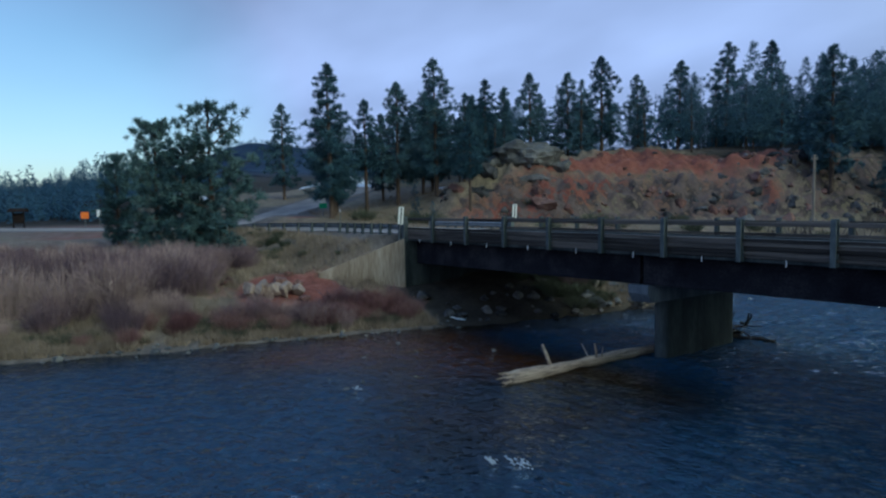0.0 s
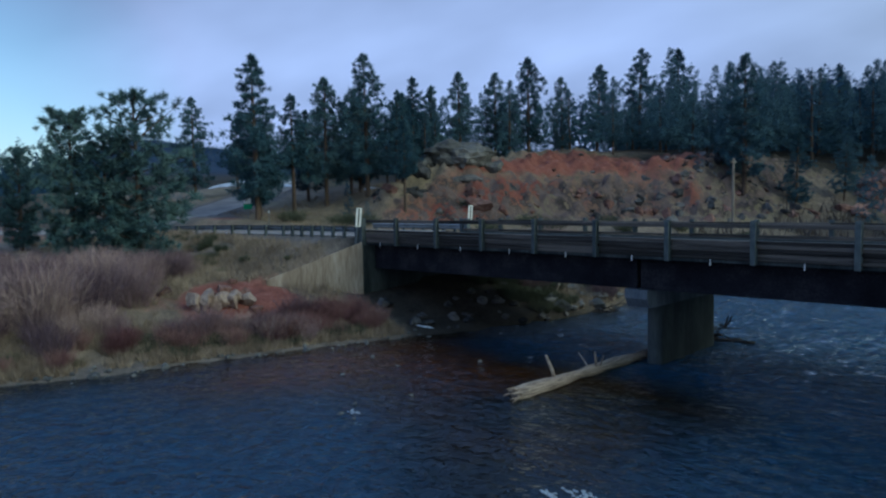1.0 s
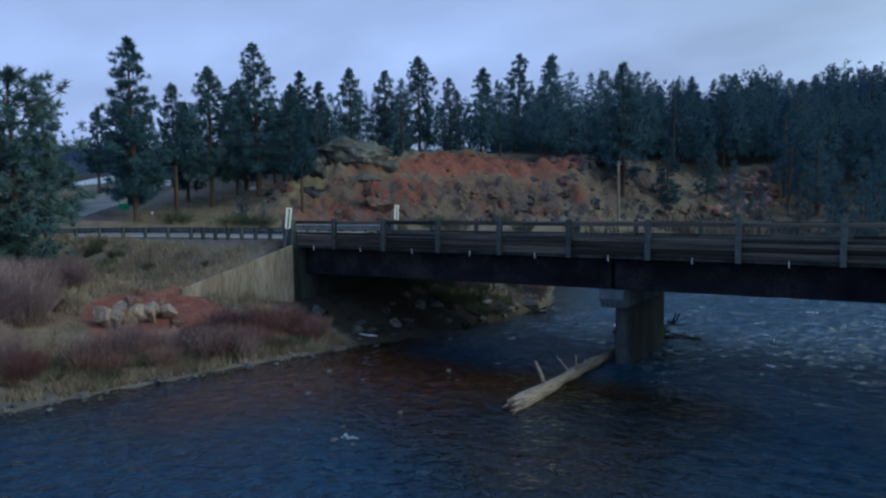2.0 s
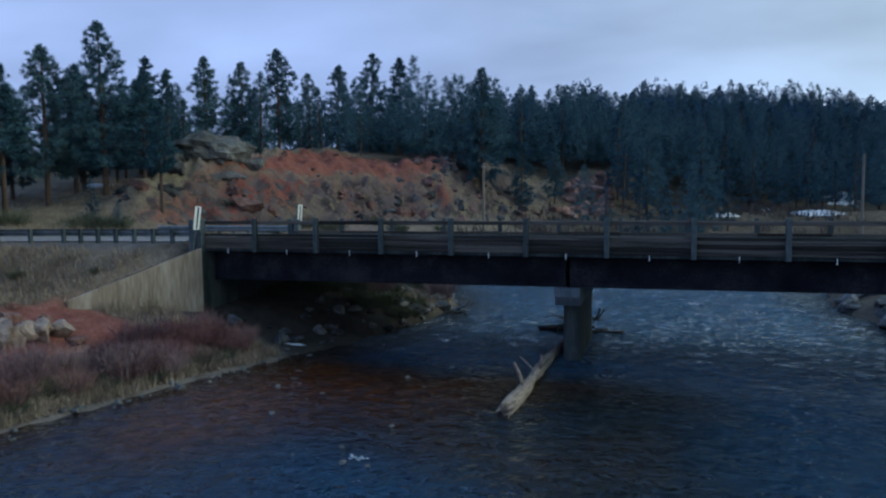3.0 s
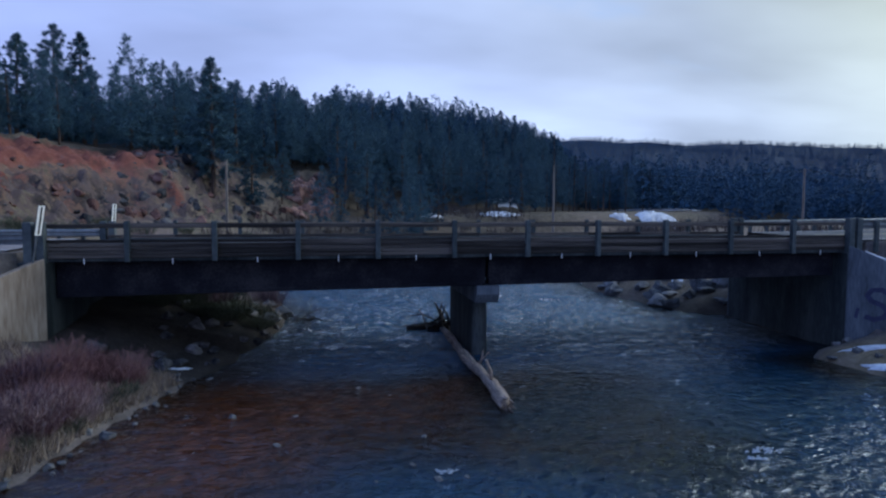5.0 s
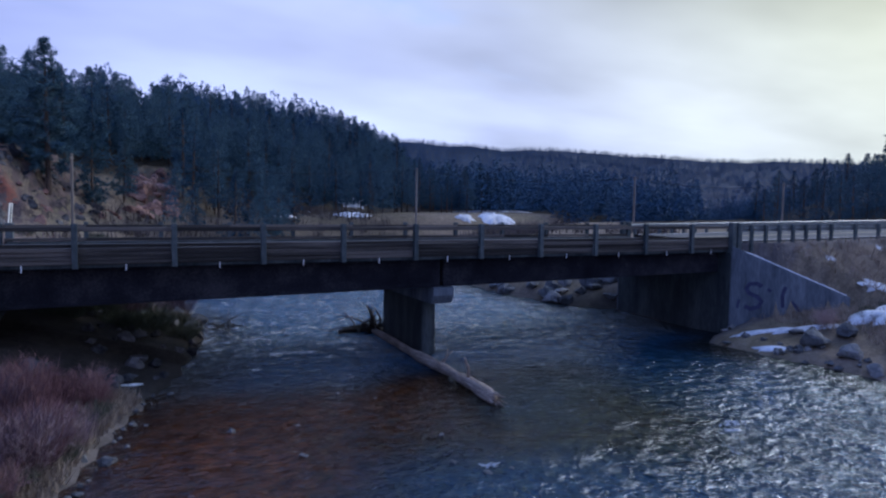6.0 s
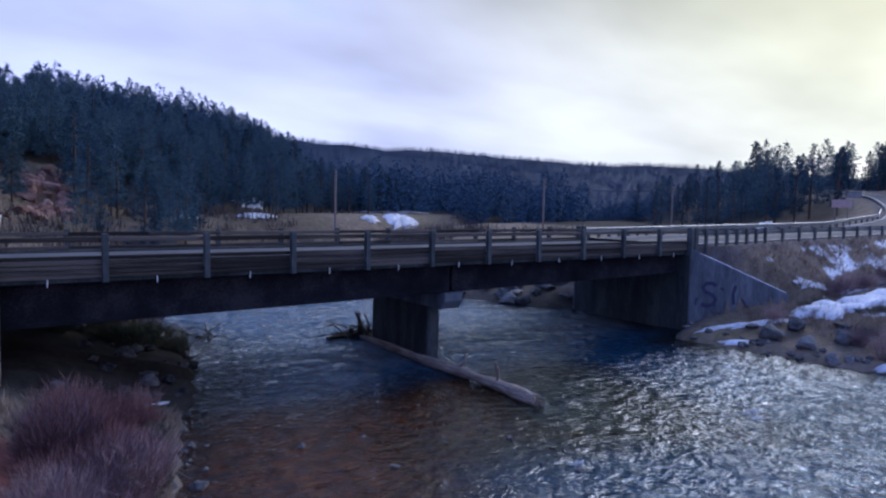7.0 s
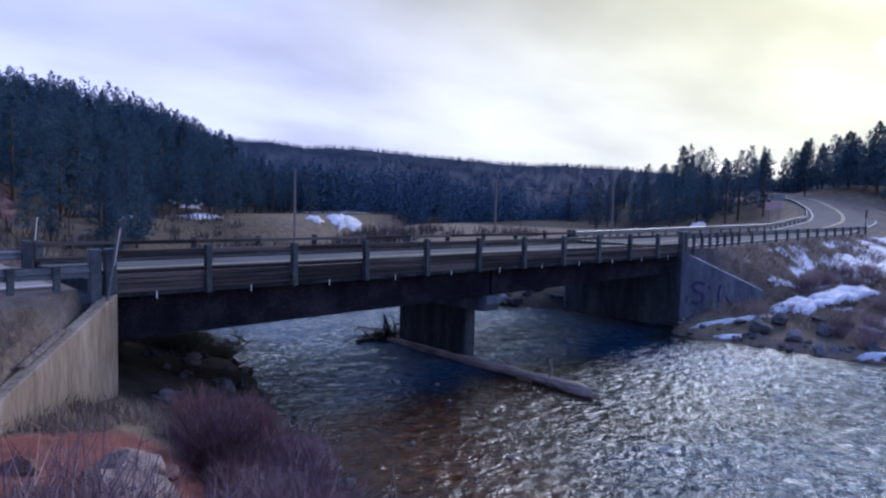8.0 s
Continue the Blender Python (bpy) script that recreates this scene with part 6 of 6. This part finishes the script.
def far_forest():
    """Woods on the slopes beyond, too many to count."""
    rng = np.random.default_rng(77)
    P, Hh = [], []

    def add(n, make):
        k = 0
        while k < n:
            s, v, h = make()
            if s is None:
                continue
            P.append((s, v)); Hh.append(h)
            k += 1

    def hill():
        s, v = rng.uniform(-130, 100), rng.uniform(30, 260)
        d = float(foot_distance(np.array(s), np.array(v)))
        return (s, v, rng.uniform(9, 14)) if 22 < d < 100 and (s > -12 or (d > 45 and s > -45 and rng.random() < 0.5)) else (None, None, None)

    def polar(a0, a1, r0, r1, lo=8, hi=14):
        def f():
            a, r = math.radians(rng.uniform(a0, a1)), math.sqrt(rng.uniform(r0 * r0, r1 * r1))
            s, v = 5 + r * math.sin(a), -20 + r * math.cos(a)
            if r < 230 and foot_distance(np.array(s), np.array(v)) > 0:
                return None, None, None
            return s, v, rng.uniform(lo, hi)
        return f
    add(1500, hill)
    add(900, polar(4, 47, 150, 260))
    add(1500, polar(45, 68, 178, 270, 4, 7))
    add(9500, polar(4, 86, 250, 1430, 6, 10))
    add(500, polar(62, 84, 150, 250, 4, 8))
    add(1100, polar(-95, -70, 100, 310, 7, 11))
    add(2200, polar(-96, -52, 500, 1430, 6, 10))
    P, Hh = np.array(P), np.array(Hh)
    Z = land(P[:, 0], P[:, 1])
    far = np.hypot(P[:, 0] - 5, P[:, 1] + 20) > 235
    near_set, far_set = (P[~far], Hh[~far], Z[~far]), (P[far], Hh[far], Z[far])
    for (P, Hh, Z), count, size, material, label in ((near_set, 150, 0.09, M_NEEDLE_F, "dark pine forest covering the hillside"), (far_set, 40, 0.17, M_NEEDLE_B, "distant forest on the ridges, blued for air haze")):
        cent, dirs, lens, wids = [], [], [], []
        wide = rng.uniform(0.18, 0.27, len(P))
        for k in range(count):
            f = rng.uniform(0.05, 1.0, len(P))
            a = rng.uniform(0, 2 * math.pi, len(P))
            rad = Hh * wide * (1 - f) ** 0.75 * np.minimum(1, 0.5 + 1.7 * f) * rng.uniform(0.1, 1.0, len(P)) ** 0.6
            cent.append(np.stack([P[:, 0] + rad * np.cos(a), P[:, 1] + rad * np.sin(a), Z + Hh * f * 0.93], 1))
            d = np.stack([np.cos(a) * 0.8, np.sin(a) * 0.8, rng.uniform(-0.2, 1.0, len(P))], 1)
            dirs.append(d / np.linalg.norm(d, axis=1, keepdims=True))
            lens.append(Hh * size * (1 - 0.5 * f)); wids.append(Hh * size * 0.5 * (1 - 0.6 * f))
        cent, dirs, lens, wids = (np.concatenate(q) for q in (cent, dirs, lens, wids))
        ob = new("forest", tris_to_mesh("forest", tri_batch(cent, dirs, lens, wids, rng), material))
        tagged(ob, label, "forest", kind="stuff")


def floodplain_brush():
    """Low bare brush on the flat beyond the river."""
    rng = np.random.default_rng(91)
    n = 2600
    s, v = rng.uniform(-2, 120, n), rng.uniform(38, 125, n)
    keep = (foot_distance(s, v) < 3) & (np.abs(v - road_mid(s)) > 9) & (wobble(s, v, 7, 3) + 0.4 * (v > 75) > -0.1) & (s + 0.6 * v < 95)
    s, v = s[keep], v[keep]
    z = land(s, v)
    out = []
    for k in range(16):
        m = len(s)
        c = np.stack([s + rng.normal(0, 0.7, m), v + rng.normal(0, 0.7, m), z - 0.1], 1)
        d = np.stack([rng.normal(0, 0.3, m), rng.normal(0, 0.3, m), np.ones(m)], 1)
        d /= np.linalg.norm(d, axis=1, keepdims=True)
        out.append(tri_batch(c, d, rng.uniform(0.7, 2.0, m), rng.uniform(0.08, 0.2, m), rng))
    ob = new("brush", tris_to_mesh("brush", np.concatenate(out), M_BRUSH))
    tagged(ob, "low dull brown brush on the flat beyond the river", "brush", kind="stuff")


plant_near_pines()
plant_hill()
far_forest()
floodplain_brush()


def willow_proto(seed, h, R, stems, material):
    rng = np.random.default_rng(seed)
    a = rng.uniform(0, 2 * math.pi, stems)
    q = np.sqrt(rng.uniform(0, 1, stems))
    base = np.stack([0.45 * R * q * np.cos(a), 0.45 * R * q * np.sin(a), np.full(stems, -0.15)], 1)
    H = h * rng.uniform(0.6, 1.08, stems) * (1 - 0.25 * q ** 2)
    tip = base + np.stack([0.62 * R * q * np.cos(a), 0.62 * R * q * np.sin(a), H], 1) + rng.normal(size=(stems, 3)) * np.array([0.16, 0.16, 0.05]) * h * 0.5
    d = tip - base
    L = np.linalg.norm(d, axis=1)
    d /= L[:, None]
    out = [tri_batch(base, d, L, rng.uniform(0.014, 0.026, stems), rng)]
    for k in range(5):
        f = rng.uniform(0.3, 0.95, stems)[:, None]
        p = base + (tip - base) * f
        dd = d + rng.normal(size=(stems, 3)) * 0.42
        dd /= np.linalg.norm(dd, axis=1, keepdims=True)
        out.append(tri_batch(p, dd, h * rng.uniform(0.16, 0.36, stems), rng.uniform(0.012, 0.022, stems), rng))
    return tris_to_mesh("willow", np.concatenate(out), material)


WILLOWS = [willow_proto(500 + i, 2.4, 1.35, 260, M_WILLOW) for i in range(4)]
WILLOWS_R = [willow_proto(520 + i, 1.7, 1.1, 240, M_WILLOW_R) for i in range(3)]
SHRUBS = [willow_proto(540 + i, 0.9, 0.9, 240, M_SHRUB) for i in range(3)]


def bush(me, s, v, k, turn, label, group, name="willow_bush"):
    ob = new(name, me)
    ob.location = (s, v, float(land(s, v)))
    ob.rotation_euler = (0, 0, turn)
    ob.scale = (k, k, k * 1.0)
    return tagged(ob, label, "bush", group)


def plant_bushes():
    rng = random.Random(31)
    n = 0
    while n < 215:          # grey-purple thicket on the left bank
        v = rng.uniform(-24, -5.5)
        dl = rng.uniform(1.8, 17)
        s = float(shore_left(v)) - dl
        if s > -5.5 and v > -9.5 or (s > -3.5 and v > -11):
            continue
        n += 1
        tall = min(1.1 if dl > 4 else 0.6, max(0.35, (4.05 - float(land(s, v))) / 2.4))
        bush(rng.choice(WILLOWS), s, v, tall * rng.uniform(0.55, 1.12), rng.uniform(0, 6.28), "bare purple-grey willow bush on the river bank", "willow thicket")
    n = 0
    while n < 62:           # red stems near the wingwall
        s, v = rng.uniform(-2.2, 3.6), rng.uniform(-6.2, -0.4)
        dl = float(shore_left(v)) - s
        if not 0.9 < dl < 5.2 or (s < 0.8 and v < -1.9) or v > -1.5 or (s < 1.4 and v > -2.8):
            continue
        n += 1
        bush(rng.choice(WILLOWS_R), s, v, rng.uniform(0.35, 0.72), rng.uniform(0, 6.28), "bare red-stemmed willow bush by the wingwall", "red willows")
    n = 0
    while n < 26:           # taller stems nearer the water
        s, v = rng.uniform(0.2, 3.0), rng.uniform(-10.0, -4.2)
        if not 0.7 < float(shore_left(v)) - s < 2.6:
            continue
        n += 1
        bush(rng.choice(WILLOWS + SHRUBS), s, v, rng.uniform(0.4, 0.72), rng.uniform(0, 6.28), "bare grey-brown willow stems beside the water", "shore willows")
    n = 0
    while n < 46:           # low dark brush along the shore
        v = rng.uniform(-17, -2.5)
        s = float(shore_left(v)) - rng.uniform(0.9, 2.6)
        n += 1
        bush(rng.choice(SHRUBS + WILLOWS_R[:1]), s, v, rng.uniform(0.35, 0.8), rng.uniform(0, 6.28), "low dark brush along the muddy shore", "shore brush", "brush")
    n = 0
    while n < 40:           # dull brush on the road's embankment
        s, v = rng.uniform(-18, -0.5), rng.uniform(-6.5, -1.6)
        if fill_mask(np.array(s), np.array(v)) < 0.5 or (s > -5.5 and v < -2.4):
            continue
        n += 1
        bush(rng.choice(SHRUBS), s, v, rng.uniform(0.3, 0.6), rng.uniform(0, 6.28), "low grey-green brush on the road embankment", "embankment brush", "brush")
    for s, v in ((-20, 13.5), (-19, 15), (-13.5, 19), (-10, 21), (-8, 27), (-12, 29), (-5, 34), (-9, 38), (-17, 25), (-3, 41), (2, 44), (-24, 11)):
        bush(rng.choice(SHRUBS), s, v, rng.uniform(0.9, 1.6), rng.uniform(0, 6.28), "dull green shrub on the dry slope", "slope shrubs", "shrub")
    plant_tree(MID[0], -20.5, 14.5, 3.6, 1.0, "young bushy pine on the dry slope", "young pines")
    plant_tree(MID[3], -18.9, 15.3, 2.2, 2.0, "young bushy pine on the dry slope", "young pines")
    n = 0
    while n < 56:           # brush upstream of the abutment
        v = rng.uniform(6.5, 22)
        s = float(shore_left(v)) - rng.uniform(0.5, 7)
        n += 1
        bush(rng.choice(SHRUBS + WILLOWS[:1]), s, v, rng.uniform(0.6, 1.1), rng.uniform(0, 6.28), "dry brush on the upstream bank", "upstream brush", "brush")
    n = 0
    while n < 26:           # dark stems on the bank past the abutment
        v = rng.uniform(6.8, 9.8)
        s = float(shore_left(v)) - rng.uniform(0.4, 3.4)
        n += 1
        bush(rng.choice(SHRUBS), s, v, rng.uniform(0.35, 0.75), rng.uniform(0, 6.28), "dark dry brush on the shaded bank", "upstream brush", "brush")
    n = 0
    while n < 75:
        s, v = rng.uniform(29.0, 46), rng.uniform(-14, -3.6)
        if float(s - shore_right(v)) < 1.0:
            continue
        n += 1
        bush(rng.choice(WILLOWS + SHRUBS), s, v, rng.uniform(0.3, 0.55), rng.uniform(0, 6.28), "low bare willow among snow and boulders", "right bank willows")


plant_bushes()


def grass():
    rng = np.random.default_rng(55)
    pts = []
    v = rng.uniform(-22, -0.8, 16000)
    s = shore_left(v) - np.abs(rng.normal(1.3, 1.1, 16000)) - 0.35
    pts.append(np.stack([s, v], 1))
    pts.append(np.stack([rng.uniform(-22, 0.5, 14000), rng.uniform(-10, -1.2, 14000)], 1))
    pts.append(np.stack([rng.uniform(31, 60, 7000), rng.uniform(-8, -0.8, 7000)], 1))
    v = rng.uniform(8.5, 22, 4000)
    pts.append(np.stack([shore_left(v) - rng.uniform(0.3, 7, 4000), v], 1))
    pts.append(np.stack([rng.uniform(-34, 0, 6000), rng.uniform(9, 30, 6000)], 1))
    P = np.concatenate(pts)
    keep = (np.hypot(P[:, 0] + 5.2, P[:, 1] + 18) > 1.5) & (wobble(P[:, 0], P[:, 1], 1.6, 4) > -0.35) & (((P[:, 0] + 1.8) / 3.0) ** 2 + ((P[:, 1] + 5.6) / 2.7) ** 2 > 1)
    P = P[keep]
    n = len(P)
    Z = land(P[:, 0], P[:, 1])
    out = []
    for k in range(3):
        c = np.stack([P[:, 0] + rng.normal(0, 0.06, n), P[:, 1] + rng.normal(0, 0.06, n), Z - 0.02], 1)
        d = np.stack([rng.normal(0, 0.4, n), rng.normal(0, 0.4, n), np.ones(n)], 1)
        d /= np.linalg.norm(d, axis=1, keepdims=True)
        out.append(tri_batch(c, d, rng.uniform(0.15, 0.55, n), rng.uniform(0.02, 0.045, n), rng))
    ob = new("grass", tris_to_mesh("grass", np.concatenate(out), M_GRASS))
    tagged(ob, "dry yellow grass tufts on the banks", "grass", kind="stuff")


grass()
